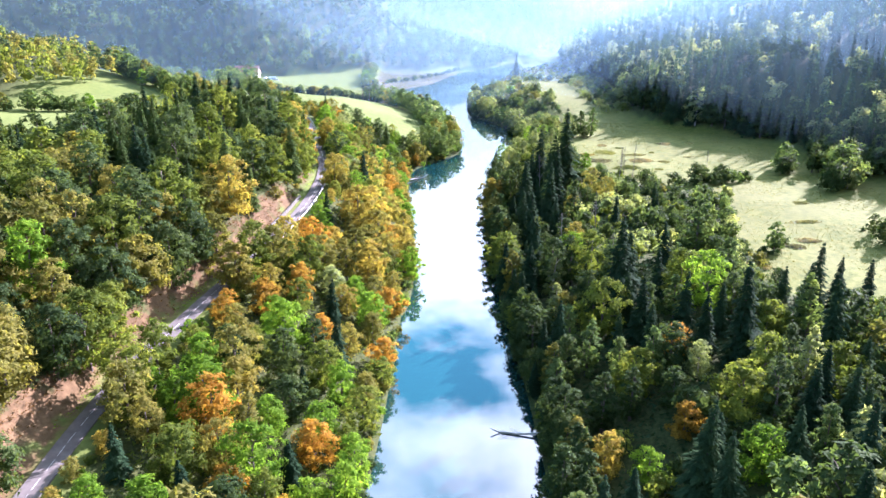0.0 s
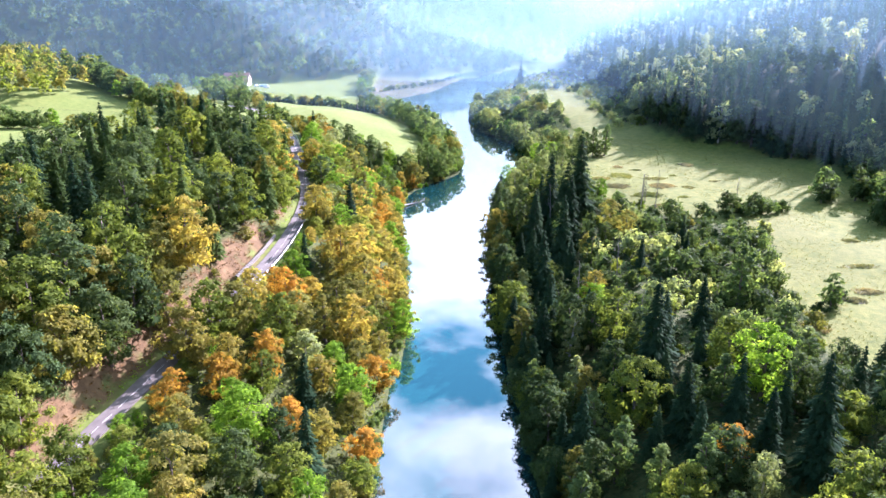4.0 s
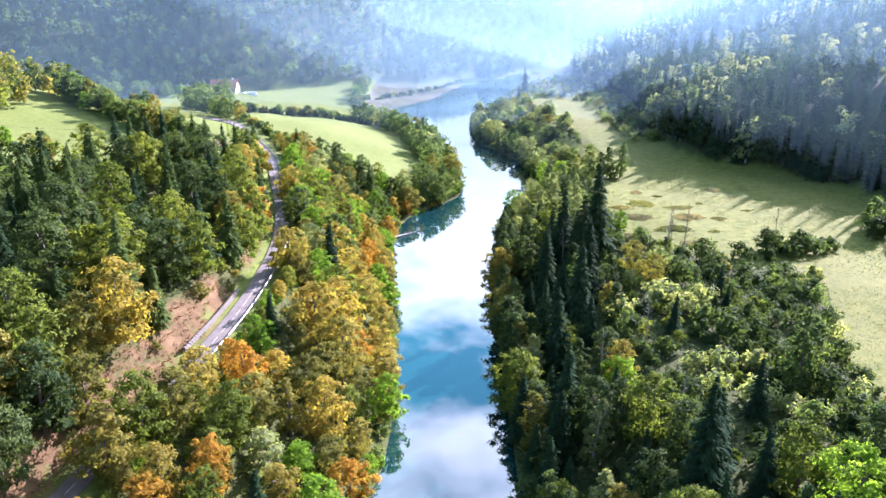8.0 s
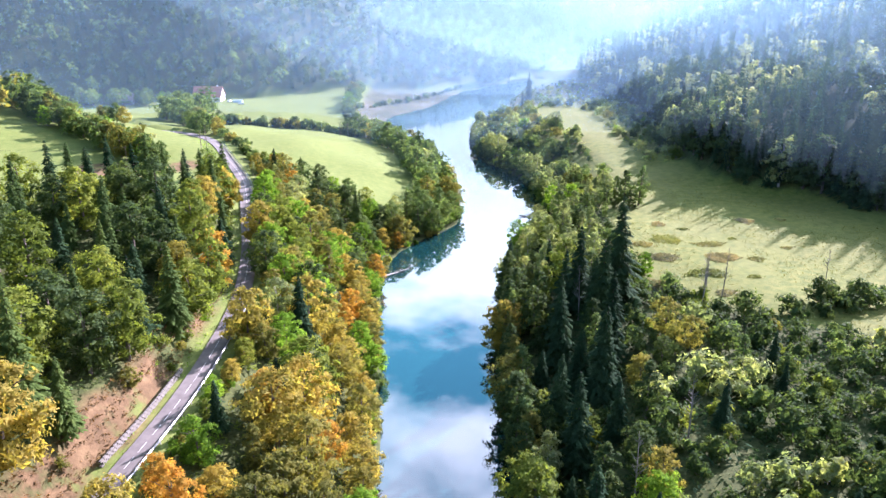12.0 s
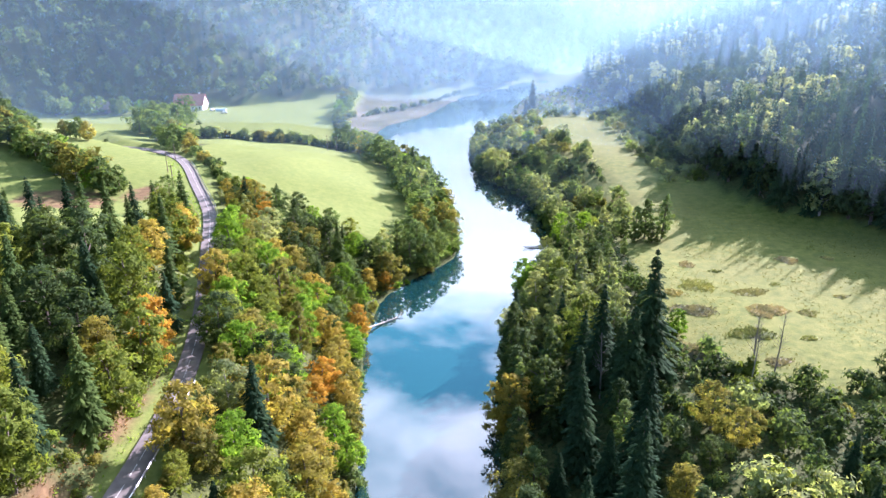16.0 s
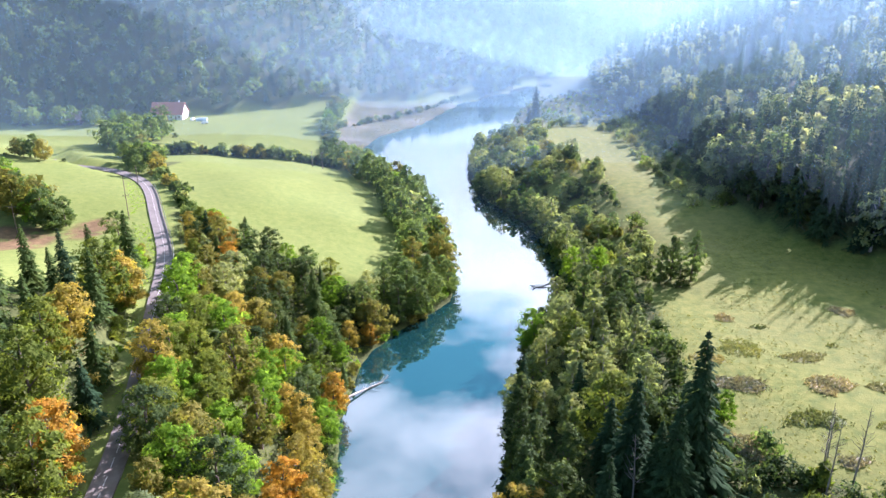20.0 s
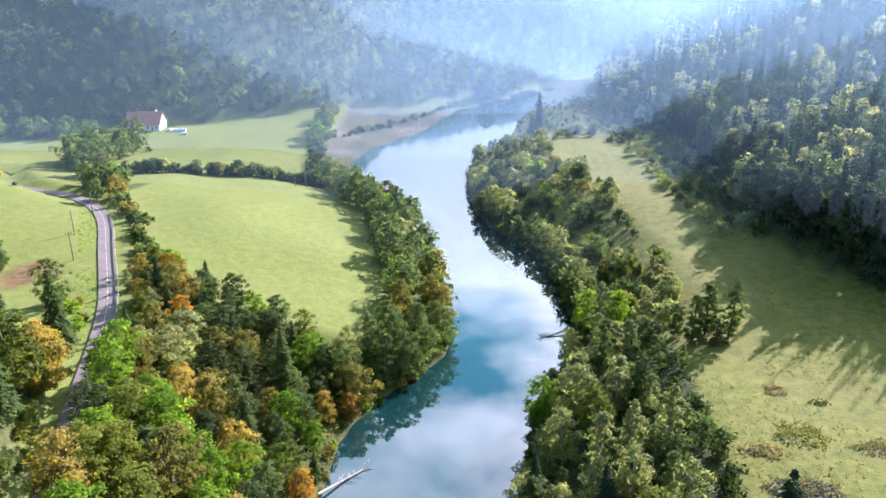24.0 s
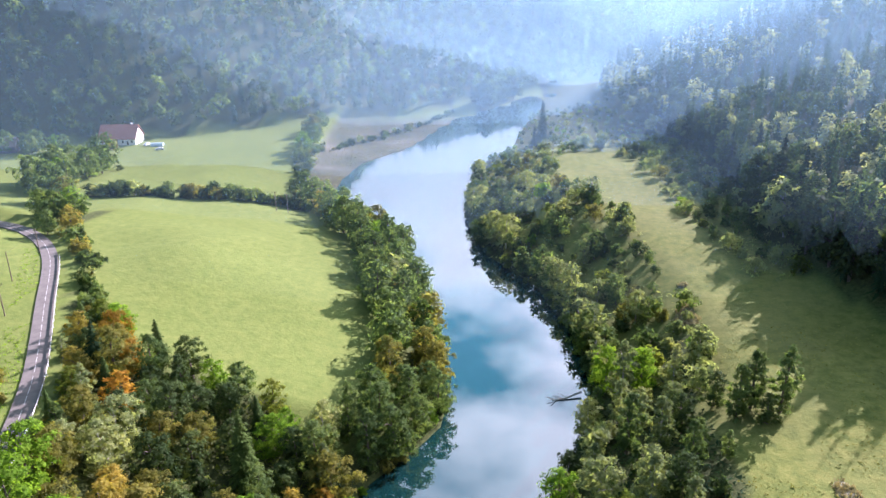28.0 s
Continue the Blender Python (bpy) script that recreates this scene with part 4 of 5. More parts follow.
# ---- far woods on the mountains ----
def far_wood(name, label, spots, seed, table, stands=False):
    r = np.random.default_rng(seed)
    groups = {}
    for x, y in spots:
        kind = table[r.integers(len(table))]
        if stands and kind != "needle" and noise.noise(Vector((x * 0.017, y * 0.017, 5))) + 0.0016 * (x - 200) > 0.06 and r.random() < 0.75:
            kind = "needle"
        z = float(height(x, y))
        close = 0 < x < 330 and y < 720
        if kind == "needle":
            # skirts of drooping boughs, wide below and pointed above
            tall, wide = r.uniform(17, 29), r.uniform(5.8, 8.0)
            levels, around = (15, 9) if close else (9, 7)
            g = np.repeat(np.arange(levels) / levels, around) + r.uniform(-0.02, 0.02, levels * around)
            a = np.tile(np.arange(around) * 2 * math.pi / around, levels) + np.repeat(r.uniform(0, 6.28, levels), around) + r.uniform(-0.25, 0.25, levels * around)
            q = wide * 0.5 * np.clip(1 - g, 0.03, 1) ** 0.85 * r.uniform(0.72, 1.15, levels * around)
            h = z + tall * (0.06 + 0.92 * g)
            lift = tall / levels * 1.25
            tip = np.stack([x + q * np.cos(a), y + q * np.sin(a), h - 0.18 * q], -1)
            wing = 3.6 / around
            b1 = np.stack([x + 0.42 * q * np.cos(a + wing), y + 0.42 * q * np.sin(a + wing), h + 0.55 * lift], -1)
            b2 = np.stack([x + 0.42 * q * np.cos(a - wing), y + 0.42 * q * np.sin(a - wing), h + 0.55 * lift], -1)
            v = np.stack([tip, b1, b2], 1).reshape(-1, 3)
        else:
            tall, wide = r.uniform(12, 20), r.uniform(7.5, 12)
            centres = [(x + r.uniform(-0.27, 0.27) * wide, y + r.uniform(-0.27, 0.27) * wide, z + tall * f) for f in (0.35, 0.45, 0.55, 0.62, 0.7, 0.78, 0.84)]
            v, _ = leaf_sprays(r, centres, wide * np.array([0.30, 0.28, 0.27, 0.25, 0.23, 0.20, 0.17]), 300 if close else 110, 1.3 if close else 1.9)
        groups.setdefault(kind, []).append(v)
    for kind, vs in groups.items():
        v = np.concatenate(vs)
        me = mesh_of(name, v.tolist(), np.arange(len(v)).reshape(-1, 3).tolist(), LEAF[kind])
        tagged(new(name, me), label, "forest", kind="stuff")


def on_right_mountain(x, y):
    xe = np.interp(y, EDGE_Y, EDGE_X)
    return x > xe and x < min(0.66 * y + 60, xe + 330) and y < np.interp(x, FOOT_X, FOOT_Y)


def on_closing_mountain(x, y):
    foot = y - np.interp(x, FOOT_X, FOOT_Y)
    return 0 < foot < 260 and abs(x - 20) < 0.66 * y


def on_spur(x, y):
    return x < -195 and x > -0.66 * y - 20 and y < np.interp(x, FOOT_X, FOOT_Y) and math.exp(-(((x + 290) / 95) ** 2 + ((y - 470) / 85) ** 2)) > 0.33


far_wood("mountain_forest", "mixed forest of spruce and turning broadleaves on the steep slope", scatter(7, 90, 620, 250, 1060, 6.9, on_right_mountain), 7, ["needle"] * 11 + ["dark"] * 5 + ["pale"] * 4, True)
far_wood("valley_head_forest", "hazy mixed forest covering the far mountainside", scatter(8, -620, 520, 480, 1400, 7.6, on_closing_mountain), 8, ["cool", "dark", "dark", "dark", "dark", "needle"])
far_wood("spur_forest", "sunlit broadleaf wood on a rounded spur", scatter(9, -420, -190, 330, 620, 8.0, on_spur), 9, ["green", "olive", "dark"])

def on_near_valley(x, y):
    left = x < road_x(y) - 7 or road_x(y) + 6 < x < left_bank(y) - 3
    return (y < 82 and (left or x > right_bank(y) + 3)) or (x < -0.62 * y - 18 and y < 250)


far_wood("valley_forest", "mixed broadleaf wood that carries on down the valley", scatter(10, -240, 190, -110, 250, 11.0, on_near_valley), 10, ["green", "green", "olive", "dark", "dark", "needle"])

# ---- undergrowth between the trees ----
def undergrowth(name, label, mat, seed, x0, x1, y0, y1, gap, inside, tall, blade=0.5, blades=9):
    r = np.random.default_rng(seed)
    spots = np.array(scatter(seed, x0, x1, y0, y1, gap, inside))
    z = height(spots[:, 0], spots[:, 1])
    out = []
    for k in range(blades):
        c = np.stack([spots[:, 0] + r.normal(size=len(z)) * gap * 0.28, spots[:, 1] + r.normal(size=len(z)) * gap * 0.28, z + tall * r.uniform(0.15, 1.0, len(z))], -1)
        d = r.normal(size=(len(z), 2, 3)) * np.array([blade, blade, blade * 0.6])
        out.append(np.stack([c, c + d[:, 0], c + d[:, 1]], 1).reshape(-1, 3))
    v = np.concatenate(out)
    tagged(new(name, mesh_of(name, v.tolist(), np.arange(len(v)).reshape(-1, 3).tolist(), mat)), label, "undergrowth", kind="stuff")


undergrowth("undergrowth", "low dark green undergrowth covering the forest floor", LEAF["needle"], 21, 18, 128, 90, 420, 2.0, on_right, 1.6)
undergrowth("undergrowth", "dense low green undergrowth on the hillside wood", LEAF["dark"], 22, -160, -42, 90, 400, 1.9, lambda x, y: on_hill(x + 3, y), 2.4)
undergrowth("undergrowth", "low green undergrowth under the trees between road and river", LEAF["green"], 26, -64, 4, 90, 400, 2.2, on_strip, 1.5)
undergrowth("undergrowth", "low grey-green scrub on the far river bank", LEAF["silver"], 25, 18, 122, 420, 640, 4.2, on_right, 0.9)
undergrowth("bracken", "rust-brown bracken and dry grass on the road cutting", BRACKEN, 23, -90, -42, 90, 330, 1.0, lambda x, y: 5.2 < float(road_x(y)) - x < 10.5 and (y < 245 or noise.noise(Vector((x * 0.06, y * 0.06, 3))) > -0.05) and noise.noise(Vector((x * 0.11, y * 0.05, 9))) > -0.3, 0.9, 0.26, 12)
undergrowth("bracken", "rust-brown bare bank with dry bracken above the road", BRACKEN, 27, -90, -74, 374, 392, 0.9, lambda x, y: 5.0 < float(road_x(y)) - x < 14 and noise.noise(Vector((x * 0.1, y * 0.08, 2))) > -0.25, 0.5, 0.26, 12)
undergrowth("verge_growth", "low green weeds along the road verge", LEAF["fresh"], 24, -150, -42, 90, 470, 1.7, lambda x, y: 3.4 < float(road_x(y)) - x < (5.2 if y < 245 else 8) and noise.noise(Vector((x * 0.06, y * 0.06, 3))) < 0.1, 0.55, 0.22, 16)

# ---- haze in the valley, imitated with tinted see-through sheets ----
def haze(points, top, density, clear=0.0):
    """One thin upright sheet tinted like haze above a line on the ground; density(x, y) is how much it veils."""
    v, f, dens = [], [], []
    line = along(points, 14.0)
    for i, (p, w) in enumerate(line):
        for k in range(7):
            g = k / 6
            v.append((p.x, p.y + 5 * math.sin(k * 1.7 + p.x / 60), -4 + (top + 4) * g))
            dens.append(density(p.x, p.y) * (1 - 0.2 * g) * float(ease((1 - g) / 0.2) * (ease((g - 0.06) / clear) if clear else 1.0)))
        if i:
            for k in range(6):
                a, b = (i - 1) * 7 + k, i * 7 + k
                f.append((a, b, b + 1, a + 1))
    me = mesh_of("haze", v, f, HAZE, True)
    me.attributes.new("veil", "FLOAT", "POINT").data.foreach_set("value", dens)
    tagged(new("morning_haze", me), "thin bluish see-through sheet that imitates haze in the valley", "haze", kind="stuff")


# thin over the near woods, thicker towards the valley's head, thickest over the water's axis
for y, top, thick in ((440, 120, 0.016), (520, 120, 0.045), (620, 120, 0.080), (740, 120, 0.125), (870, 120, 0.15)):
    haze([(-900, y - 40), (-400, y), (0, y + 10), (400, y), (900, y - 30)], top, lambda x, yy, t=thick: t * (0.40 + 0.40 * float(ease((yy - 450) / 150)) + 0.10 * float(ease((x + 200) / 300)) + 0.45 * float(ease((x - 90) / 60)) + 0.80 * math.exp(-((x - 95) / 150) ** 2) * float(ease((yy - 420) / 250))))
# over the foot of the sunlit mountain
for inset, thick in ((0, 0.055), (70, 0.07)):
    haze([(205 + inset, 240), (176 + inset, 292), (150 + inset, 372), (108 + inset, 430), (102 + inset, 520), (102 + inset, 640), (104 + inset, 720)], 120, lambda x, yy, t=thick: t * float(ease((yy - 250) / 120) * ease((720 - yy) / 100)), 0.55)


# ---- roadside ----
def guard_rail(points, side):
    """Steel safety barrier: posts and overlapping ribbed beams."""
    root = tagged(new("guard_rail"), "galvanised steel guard rail beside the road", "guard rail")
    line = [(p + Vector((w.y, -w.x, 0)) * side, w) for p, w in along(points, 4.0)]
    for (p, w), (q, _) in zip(line, line[1:]):
        z = road_z(p.x, p.y)
        bm = bmesh.new()
        box(bm, -0.05, 0.05, -0.06, 0.06, -0.6, 0.62)
        o = part("post", bm, STEEL, root)
        o.location = (p.x, p.y, z)
        z2 = road_z(q.x, q.y)
        d = (q - p).normalized()
        s = Vector((d.y, -d.x, 0))
        prof = [(0.0, 0.38), (-0.08, 0.46), (-0.02, 0.55), (-0.08, 0.64), (0.0, 0.74)]
        v = [tuple(a + s * u + Vector((0, 0, zz + h))) for a, zz in ((p - d * 0.1, z), (q + d * 0.1, z2)) for u, h in prof]
        part("beam", mesh_of("beam", v, [(k, k + 1, k + 6, k + 5) for k in range(4)], STEEL), STEEL, root)
    return root


guard_rail([p for p in ROAD if 205 < p[1] < 292], 2.45)
guard_rail([p for p in ROAD if 300 < p[1] < 470], 2.45)


def stone_wall(points, side, tall):
    root = tagged(new("retaining_wall"), "low weathered grey stone wall along the road", "stone wall")
    r = random.Random(4)
    blocks = []
    for k in range(6):
        bm = bmesh.new()
        box(bm, -0.46, 0.46, -0.22, 0.22, 0, tall / 3 - 0.02, 0.05)
        for v in bm.verts:
            v.co += Vector((r.uniform(-0.04, 0.04), r.uniform(-0.04, 0.04), r.uniform(-0.03, 0.03)))
        me = bpy.data.meshes.new("stone")
        bm.to_mesh(me)
        bm.free()
        me.materials.append(STONE)
        blocks.append(me)
    for n, (p, w) in enumerate(along(points, 0.98)):
        s = Vector((w.y, -w.x, 0))
        for row in range(3):
            c = p - s * side + w * (0.45 * (row % 2))
            o = part("stone", blocks[r.randrange(6)], STONE, root)
            o.matrix_basis = pose(c.x, c.y, road_z(c.x, c.y) - 0.35 + row * tall / 3, 0, 0, math.degrees(math.atan2(w.y, w.x)) + r.uniform(-3, 3))


stone_wall([(-48.5, 221), (-45.8, 236), (-44.4, 250)], 4.0, 1.3)


def utility_pole(x, y, tall, arm=True, turn=0):
    root = tagged(new("utility_pole"), "weathered wooden utility pole with a crossarm and insulators" if arm else "plain weathered wooden utility pole", "utility pole", "poles of the power line")
    v, f = tube([(0, 0, -0.8), (0, 0, tall)], (0.17, 0.11), 8)
    part("shaft", mesh_of("shaft", v, f, TIMBER), TIMBER, root)
    if arm:
        bm = bmesh.new()
        box(bm, -0.9, 0.9, -0.06, 0.06, tall - 0.6, tall - 0.45, 0.01)
        part("crossarm", bm, TIMBER, root)
        for dx in (-0.8, 0.0, 0.8):
            v, f = tube([(dx, 0, tall - 0.45), (dx, 0, tall - 0.25), (dx, 0, tall - 0.15)], (0.05, 0.07, 0.03), 6)
            part("insulator", mesh_of("insulator", v, f, GLASS), GLASS, root)
    root.matrix_basis = pose(x, y, float(height(x, y)), 0, 0, turn)
    return root


POLES = [(-93.5, 422.5, 8.2), (-102.5, 443.0, 8.0), (-119, 404, 8.5), (-57, 549, 8.0), (-52, 547, 8.0), (-108, 468, 7.5), (58, 597, 7.5)]
for x, y, tall in POLES:
    utility_pole(x, y, tall, tall > 8.1 or y > 540, 25)


def wire(a, b, sag):
    pts = []
    for k in range(13):
        g = k / 12
        p = Vector(a).lerp(Vector(b), g)
        pts.append((p.x, p.y, p.z - sag * 4 * g * (1 - g)))
    v, f = tube(pts, [0.018] * 13, 3)
    tagged(new("power_line", mesh_of("wire", v, f, RUBBER)), "thin dark overhead power line between the poles", "cable")


def pole_top(i, dx=0.0):
    x, y, tall = POLES[i]
    return (x + dx, y, float(height(x, y)) + tall - 0.2)


wire(pole_top(0), pole_top(1), 0.5)
wire(pole_top(1), pole_top(5), 0.5)
for dx in (-0.8, 0.8):
    wire(pole_top(3, dx), (-140 + dx, 590, 14), 2.0)
    wire(pole_top(2, dx), (-190 + dx, 392, 36), 2.0)


# ---- farm buildings ----
def gable_house(name, label, x, y, turn, length, depth, eaves, ridge, walls, roof_mat, openings, chimney):
    root = tagged(new(name), label, "house")
    z0 = -1.0
    l, d = length / 2, depth / 2
    t = 0.35
    # front and back walls with real openings: piers between them, panels above and below
    for front in (-1, 1):
        bm = bmesh.new()
        ya, yb = (-d, -d + t) if front < 0 else (d - t, d)
        cuts = sorted(openings) if front < 0 else []
        xs = -l
        for (cx, cw, cz, ch) in cuts:
            box(bm, xs, cx - cw / 2, ya, yb, z0, eaves)
            box(bm, cx - cw / 2, cx + cw / 2, ya, yb, z0, cz)
            box(bm, cx - cw / 2, cx + cw / 2, ya, yb, cz + ch, eaves)
            xs = cx + cw / 2
        box(bm, xs, l, ya, yb, z0, eaves)
        part("wall", bm, walls, root)
    for side in (-1, 1):
        bm = bmesh.new()
        xa, xb = (-l, -l + t) if side < 0 else (l - t, l)
        v = [bm.verts.new(c) for c in [(xa, -d + t, z0), (xa, d - t, z0), (xa, d - t, eaves), (xa, 0, ridge - 0.25), (xa, -d + t, eaves)]]
        w = [bm.verts.new((xb, c.co.y, c.co.z)) for c in v]
        bm.faces.new(v[::-1])
        bm.faces.new(w)
        for k in range(5):
            bm.faces.new((v[k], v[(k + 1) % 5], w[(k + 1) % 5], w[k]))
        bmesh.ops.recalc_face_normals(bm, faces=bm.faces)
        wall = part("gable", bm, walls, root, "sunlit plastered gable wall")
        if side > 0:
            for yy, zz in ((-d * 0.45, 1.2), (d * 0.35, 1.2), (0.0, eaves - 0.4)):
                bm = bmesh.new()
                box(bm, l + 0.003, l + 0.06, yy - 0.5, yy + 0.5, zz, zz + 1.3, 0.01)
                part("shutter", bm, TIMBER, wall, "closed dark wooden shutter")
    for (cx, cw, cz, ch) in openings:
        door = ch > 1.9
        bm = bmesh.new()
        for a in ((cx - cw / 2, cx - cw / 2 + 0.09, cz, cz + ch), (cx + cw / 2 - 0.09, cx + cw / 2, cz, cz + ch), (cx - cw / 2 + 0.09, cx + cw / 2 - 0.09, cz + ch - 0.09, cz + ch), (cx - cw / 2 + 0.09, cx + cw / 2 - 0.09, cz, cz + 0.09)):
            box(bm, a[0], a[1], -d + 0.12, -d + 0.24, a[2], a[3])
        win = part("door" if door else "window", bm, TIMBER, root)
        bm = bmesh.new()
        box(bm, cx - cw / 2 + 0.09, cx + cw / 2 - 0.09, -d + 0.16, -d + 0.20, cz + 0.09, cz + ch - 0.09)
        part("leaf" if door else "pane", bm, TIMBER if door else GLASS, win)
    for side in (-1, 1):
        over, rise = 0.7, (ridge - eaves) / d
        bm = bmesh.new()
        e = (d + over)
        ze = eaves - over * rise
        v = [bm.verts.new(c) for c in [(-l - 0.6, side * e, ze), (l + 0.6, side * e, ze), (l + 0.6, 0, ridge), (-l - 0.6, 0, ridge)]]
        w = [bm.verts.new((c.co.x, c.co.y, c.co.z + 0.22)) for c in v]
        bm.faces.new(v)
        bm.faces.new(w)
        for k in range(4):
            bm.faces.new((v[k], v[(k + 1) % 4], w[(k + 1) % 4], w[k]))
        bmesh.ops.recalc_face_normals(bm, faces=bm.faces)
        roof = part("roof", bm, roof_mat, root)
        if side < 0:
            rows = 9
            for k in range(rows):
                g = k / rows
                bm = bmesh.new()
                yk, zk = -e * (1 - g), ze + (ridge - ze) * g + 0.24
                box(bm, -l - 0.6, l + 0.6, yk - 0.03, yk + e / rows * 0.9, zk, zk + 0.05)
                for q in bm.verts:
                    q.co.z += (q.co.y - yk) * rise
                part("tile_course", bm, roof_mat, roof)
    bm = bmesh.new()
    box(bm, -l - 0.6, l + 0.6, -0.18, 0.18, ridge + 0.14, ridge + 0.34, 0.05)
    part("ridge", bm, roof_mat, root)
    if chimney is not None:
        bm = bmesh.new()
        box(bm, chimney - 0.4, chimney + 0.4, 0.3, 1.1, ridge - 1.0, ridge + 1.2)
        stack = part("chimney", bm, PLASTER, root)
        bm = bmesh.new()
        box(bm, chimney - 0.5, chimney + 0.5, 0.2, 1.2, ridge + 1.203, ridge + 1.32)
        part("cap", bm, STONE, stack)
    root.matrix_basis = pose(x, y, float(height(x, y)) + 0.2, 0, 0, turn)
    return root


OPEN = [(-7, 1.1, 1.0, 1.4), (-4, 1.1, 1.0, 1.4), (-1.2, 3.0, 0.0, 2.8), (3.0, 1.1, 1.0, 1.4), (5.6, 1.1, 0.0, 2.1), (8.0, 1.1, 1.0, 1.4)]
gable_house("farmhouse", "long cream farmhouse with a red tiled gable roof", -171, 684, 0, 20, 13, 3.7, 9.8, PLASTER, TILE, OPEN, 6.5)
gable_house("barn", "small grey-roofed barn half hidden by trees", -226, 664, 12, 13, 9, 3.6, 7.2, STONE, GREY_TILE, [(0, 3.0, 0.0, 2.7)], None)


def greenhouse(x, y, turn):
    root = tagged(new("polytunnel"), "pale blue plastic polytunnel beside the farmhouse", "greenhouse")
    v, f = [], []
    for i in range(7):
        for k in range(11):
            a = math.pi * k / 10
            v.append((-3.2 + 6.4 * i / 6, 1.8 * math.cos(a), 1.8 * math.sin(a) - 0.05 * (i % 2)))
        if i:
            f += [((i - 1) * 11 + k, (i - 1) * 11 + k + 1, i * 11 + k + 1, i * 11 + k) for k in range(10)]
    f += [tuple(range(11))[::-1], tuple(range(66, 77))]
    part("cover", mesh_of("cover", v, f, SHEET), SHEET, root)
    for i in range(0, 7, 2):
        pts = [(-3.2 + 6.4 * i / 6, 1.84 * math.cos(math.pi * k / 10), 1.84 * math.sin(math.pi * k / 10)) for k in range(11)]
        hv, hf = tube(pts, [0.04] * 11, 4)
        part("hoop", mesh_of("hoop", hv, hf, STEEL), STEEL, root)
    root.matrix_basis = pose(x, y, float(height(x, y)), 0, 0, turn)


greenhouse(-147, 672, 5)


def parked_car(x, y, turn):
    root = tagged(new("car"), "pale parked car on the farm's grass", "car", "cars at the farm")
    bm = bmesh.new()
    prof = [(-2.1, 0.35), (-2.15, 0.75), (-1.9, 0.95), (-1.3, 1.0), (-0.75, 1.42), (0.85, 1.45), (1.6, 1.0), (2.1, 0.9), (2.15, 0.35)]
    a = [bm.verts.new((u, -0.85 + (0.14 if w > 1.1 else 0), w)) for u, w in prof]
    b = [bm.verts.new((u, 0.85 - (0.14 if w > 1.1 else 0), w)) for u, w in prof]
    bm.faces.new(a)
    bm.faces.new(b[::-1])
    for k in range(9):
        bm.faces.new((a[k], b[k], b[(k + 1) % 9], a[(k + 1) % 9]))
    bmesh.ops.recalc_face_normals(bm, faces=bm.faces)
    part("body", bm, CAR_PAINT, root)
    bm = bmesh.new()
    box(bm, -0.95, 1.15, -0.76, 0.76, 1.04, 1.36, 0.08)
    part("glazing", bm, GLASS, root)
    for u in (-1.35, 1.35):
        for s in (-0.86, 0.86):
            v, f = tube([(u, s - 0.1, 0.33), (u, s + 0.1, 0.33)], (0.33, 0.33), 14)
            part("wheel", mesh_of("wheel", v, f, RUBBER), RUBBER, root)
    root.matrix_basis = pose(x, y, float(height(x, y)) + 0.02, 0, 0, turn)
    return root


parked_car(-153.5, 674, 80)
parked_car(-142, 661, 20)


# ---- dead wood ----
def dead_tree(x, y, tall, seed):
    root = tagged(new("dead_tree"), "bare grey dead tree with thin broken branches", "tree", "dead trees on the bank")
    v, f = bare_tree(seed, tall)
    part("trunk", mesh_of("trunk", v, f, DEAD_WOOD), DEAD_WOOD, root)
    root.matrix_basis = pose(x, y, float(height(x, y)), seed % 5 - 2, seed % 3 - 1, seed * 40)


for i, (x, y, tall) in enumerate([(76, 300, 16), (70, 297, 15), (72, 302, 14), (48, 205, 13), (43, 210, 12), (112, 318, 9), (74, 306, 13), (37, 226, 15), (50, 240, 14), (39, 300, 16)]):
    dead_tree(x, y, tall, i + 70)


def fallen_tree(x, y, turn, long, seed):
    r = np.random.default_rng(seed)
    root = tagged(new("fallen_tree"), "bleached fallen tree lying in the water at the bank", "fallen tree")
    v, f = tube([(-2, 0, 0.9), (long * 0.4, 0.2, 0.25), (long * 0.8, -0.1, 0.15), (long, 0.1, 1.1)], (0.28, 0.22, 0.16, 0.07), 7)
    stem = part("trunk", mesh_of("trunk", v, f, PALE_BARK), PALE_BARK, root)
    for k in range(14):
        g = r.uniform(0.25, 0.95) * long
        a = r.uniform(-1.4, 1.4)
        q = r.uniform(0.8, 2.4)
        v, f = tube([(g, 0, 0.25), (g + q * 0.5, math.sin(a) * q * 0.6, 0.35 + 0.3 * q * math.cos(a)), (g + q * 0.8, math.sin(a) * q, 0.2 + 0.5 * q * math.cos(a))], (0.07, 0.05, 0.02), 4)
        part("branch", mesh_of("branch", v, f, PALE_BARK), PALE_BARK, stem)
    root.matrix_basis = pose(x, y, 0.0, 0, 0, turn)


fallen_tree(-15.5, 352, 48, 12, 1)
fallen_tree(20, 140, 172, 10, 2)
fallen_tree(40, 420, 200, 6, 3)


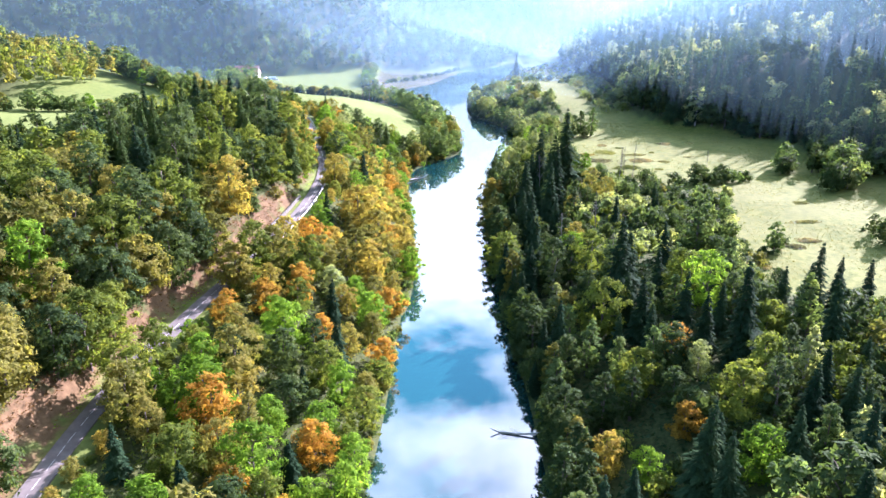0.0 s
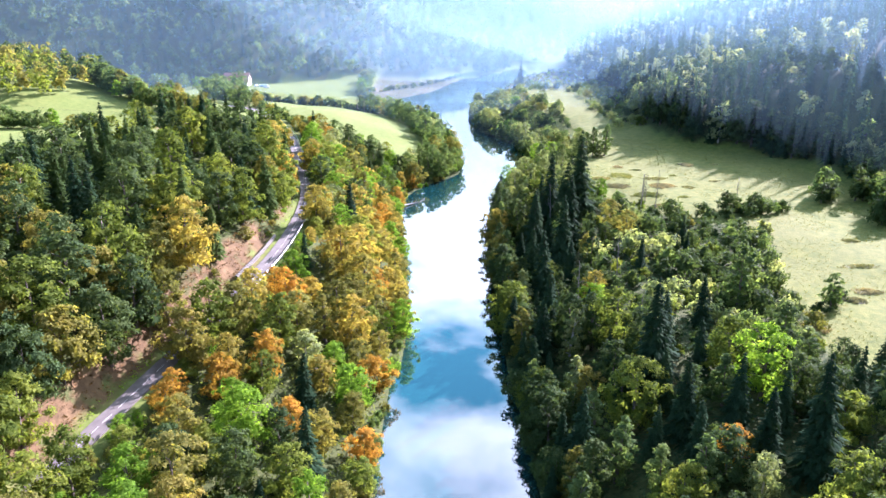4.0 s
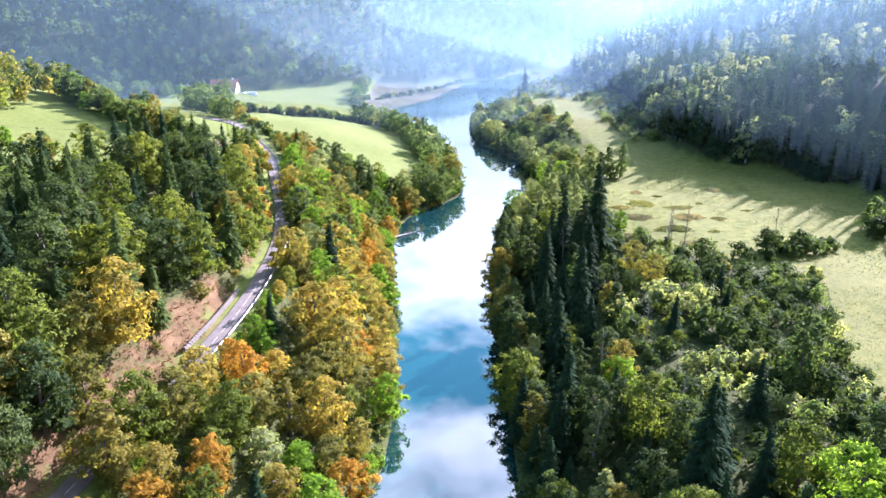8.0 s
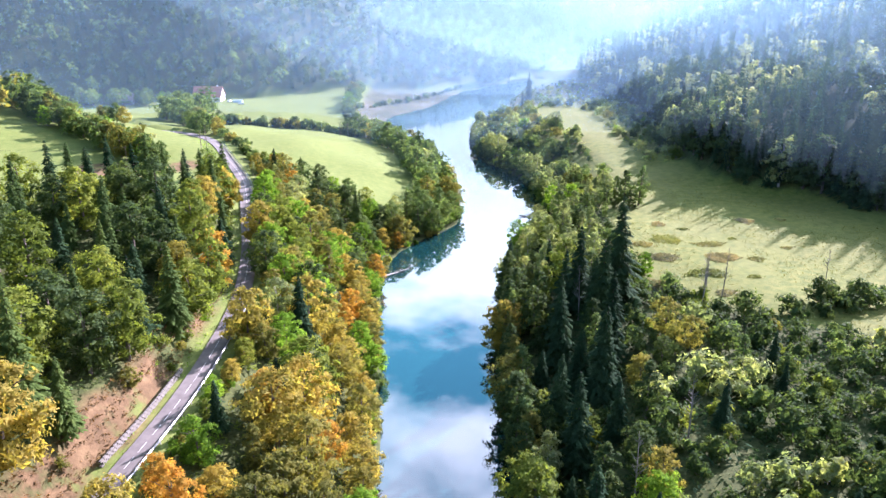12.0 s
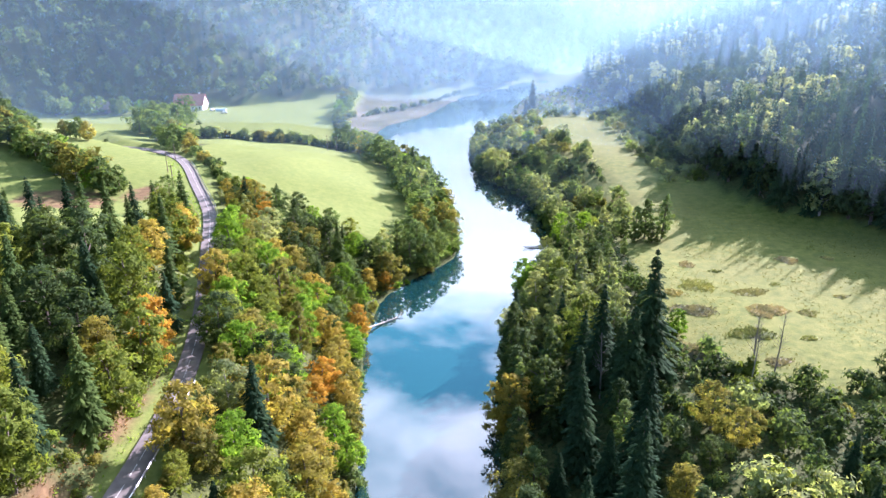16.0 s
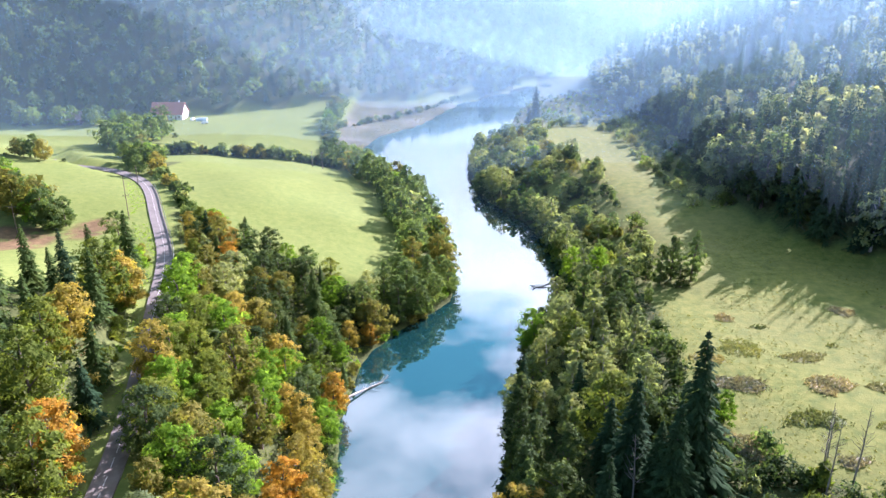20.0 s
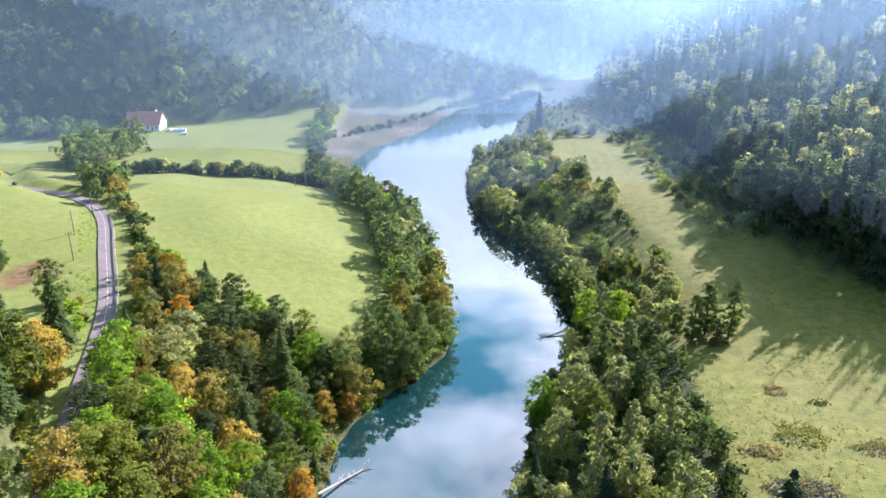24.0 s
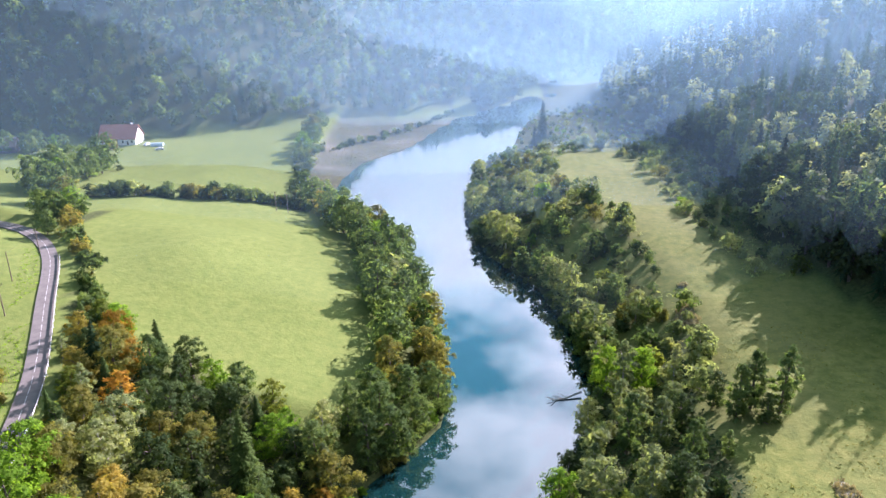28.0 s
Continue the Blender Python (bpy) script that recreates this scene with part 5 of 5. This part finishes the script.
# ---- sedge rings and brush in the pasture ----
def tussock(name, label, category, x, y, rx, ry, tall, mat, seed, hollow=0.0):
    """A patch of coarse growth: many small blades on a low mound."""
    r = np.random.default_rng(seed)
    rx, ry = rx * 1.15, ry * 1.15
    n = int(46 * rx * ry)
    q = r.uniform(hollow, 1, n) ** 0.62 * r.uniform(0.8, 1.12, n)
    a = r.uniform(0, 6.28, n)
    wob = 1 + 0.20 * np.sin(2 * a + seed) + 0.13 * np.sin(3 * a + 2 * seed) + 0.08 * np.sin(7 * a + 2 * seed) + 0.12 * r.normal(size=n) * (r.random(n) < 0.25)
    px, py = x + rx * q * np.cos(a) * wob, y + ry * q * np.sin(a) * wob
    pz = height(px, py) + tall * 0.5 * np.maximum(0, 1 - q ** 3) * r.uniform(0.3, 1.0, n)
    c = np.stack([px, py, pz], -1)
    d1, d2 = r.normal(size=(n, 3)) * 0.19, r.normal(size=(n, 3)) * 0.19
    d1[:, 2] = np.abs(d1[:, 2]) + tall * 0.25
    v = np.stack([c + d1, c + d2, c - d2 * 0.8 + [0, 0, -0.2]], 1).reshape(-1, 3)
    root = tagged(new(name), label, category, "coarse patches in the pasture")
    # the mound: rings of earth and matted stems under the blades
    mv, mf = [], []
    for ring, (reach, lift) in enumerate(((0.95, -0.12), (0.7, 0.16), (0.38, 0.26))):
        for k in range(20):
            b = 2 * math.pi * k / 20
            w = reach * (1 + 0.20 * math.sin(2 * b + seed) + 0.13 * math.sin(3 * b + 2 * seed))
            gx, gy = x + rx * w * math.cos(b), y + ry * w * math.sin(b)
            mv.append((gx, gy, float(height(gx, gy)) + lift * tall))
            if ring:
                mf.append(((ring - 1) * 20 + k, (ring - 1) * 20 + (k + 1) % 20, ring * 20 + (k + 1) % 20, ring * 20 + k))
    mf.append(tuple(range(40, 60)))
    part("mound", mesh_of("mound", mv, mf, mat, True), mat, root)
    part("thatch", mesh_of("thatch", v.tolist(), np.arange(len(v)).reshape(-1, 3).tolist(), mat), mat, root)


S_LABEL, H_LABEL = "rounded patch of dry greenish sedge in the pasture", "brown brushwood heap overgrown with dry stems"
PATCHES = [
    (75, 350, 5.0, 3.4, 0.5, SEDGE_GREEN), (88, 346, 4.6, 2.6, 0.4, SEDGE), (87.5, 333, 4.2, 4.0, 0.8, HEATHER), (79, 320, 4.6, 3.2, 0.7, SEDGE_GREEN),
    (69, 334, 5.2, 3.2, 0.6, HEATHER), (108, 370, 2.6, 2.6, 0.7, HEATHER), (77, 367, 2.4, 2.2, 0.7, HEATHER), (98, 333, 2.4, 1.8, 0.6, SEDGE), (80, 307, 2.6, 1.8, 0.8, HEATHER),
    (92, 318, 1.8, 1.4, 0.5, SEDGE_GREEN), (66, 345, 3.4, 2.2, 0.5, SEDGE), (121, 372, 1.8, 1.4, 0.5, SEDGE), (97, 352, 1.5, 1.0, 0.4, SEDGE_GREEN), (84, 362, 2.2, 1.2, 0.4, SEDGE_GREEN), (112, 344, 2.0, 1.2, 0.4, SEDGE),
    (115, 228, 3.0, 2.2, 0.9, HEATHER), (122, 246, 4.0, 1.6, 0.5, SEDGE), (108, 222, 3.2, 2.0, 0.9, HEATHER), (130, 268, 2.5, 1.6, 0.5, SEDGE), (72, 441, 3.0, 4.4, 1.1, HEATHER), (63, 462, 2.6, 3.2, 0.9, SEDGE), (76, 458, 1.2, 1.6, 0.7, HEATHER),
]
for i, (x, y, rx, ry, tall, mat) in enumerate(PATCHES):
    if mat is HEATHER:
        tussock("brush_patch", "patch of reddish-brown dry brush in the pasture", "brush", x, y, rx, ry, tall, mat, i + 5)
    else:
        tussock("sedge_patch", S_LABEL, "sedge", x, y, rx, ry, tall, mat, i + 5)
tussock("brushwood", H_LABEL, "brush pile", 63, 312, 4.4, 3.8, 1.7, HEATHER, 41)
tussock("brushwood", H_LABEL, "brush pile", 90, 205, 3.4, 2.4, 1.2, HEATHER, 42)
plant("gorse_bush", 57.5, 317, 1.5, solo)
plant("sallow_bush", 60.5, 321, 0.8, solo)

# pasture tufts and the reeds of the mud bank
undergrowth("pasture_tufts", "scattered coarse grass tufts in the pasture", TUFT, 31, 56, 170, 195, 430, 1.35, lambda x, y: bool(in_meadow_right(np.array(x), np.array(y))) and noise.noise(Vector((x * 0.05, y * 0.05, 1))) > -0.1, 0.3, 0.24, 4)
undergrowth("reed_bed", "pale dry reeds on the mud bank by the river", TUFT, 32, -60, 14, 590, 770, 2.0, lambda x, y: x < left_bank(y) - 1 and noise.noise(Vector((x * 0.04, y * 0.04, 7))) > -0.3, 0.8, 0.35, 5)


# ---- rock faces ----
def crag(x, y, z, wide, tall, seed):
    r = np.random.default_rng(seed)
    v, f = [], []
    nx, nz = 16, 9
    for k in range(nz):
        for i in range(nx):
            u, w = i / (nx - 1) - 0.5, k / (nz - 1)
            bulge = 8 * math.cos(u * math.pi) + 2.5 * math.sin(i * 1.9 + k * 0.6) + r.uniform(-1.4, 1.4)
            v.append((x + wide * u, y - bulge + w * tall * 0.45, z + tall * (w - 0.2) * (1 - 0.9 * abs(u) ** 2) + r.uniform(-0.8, 0.8)))
    for k in range(nz - 1):
        for i in range(nx - 1):
            a = k * nx + i
            f.append((a, a + 1, a + nx + 1, a + nx))
    tagged(new("rock_face", mesh_of("rock_face", v, f, CLIFF)), "pale limestone rock face showing through the forest", "rock", kind="structure")


crag(-392, 872, float(height(-392, 872)) + 6, 70, 30, 3)
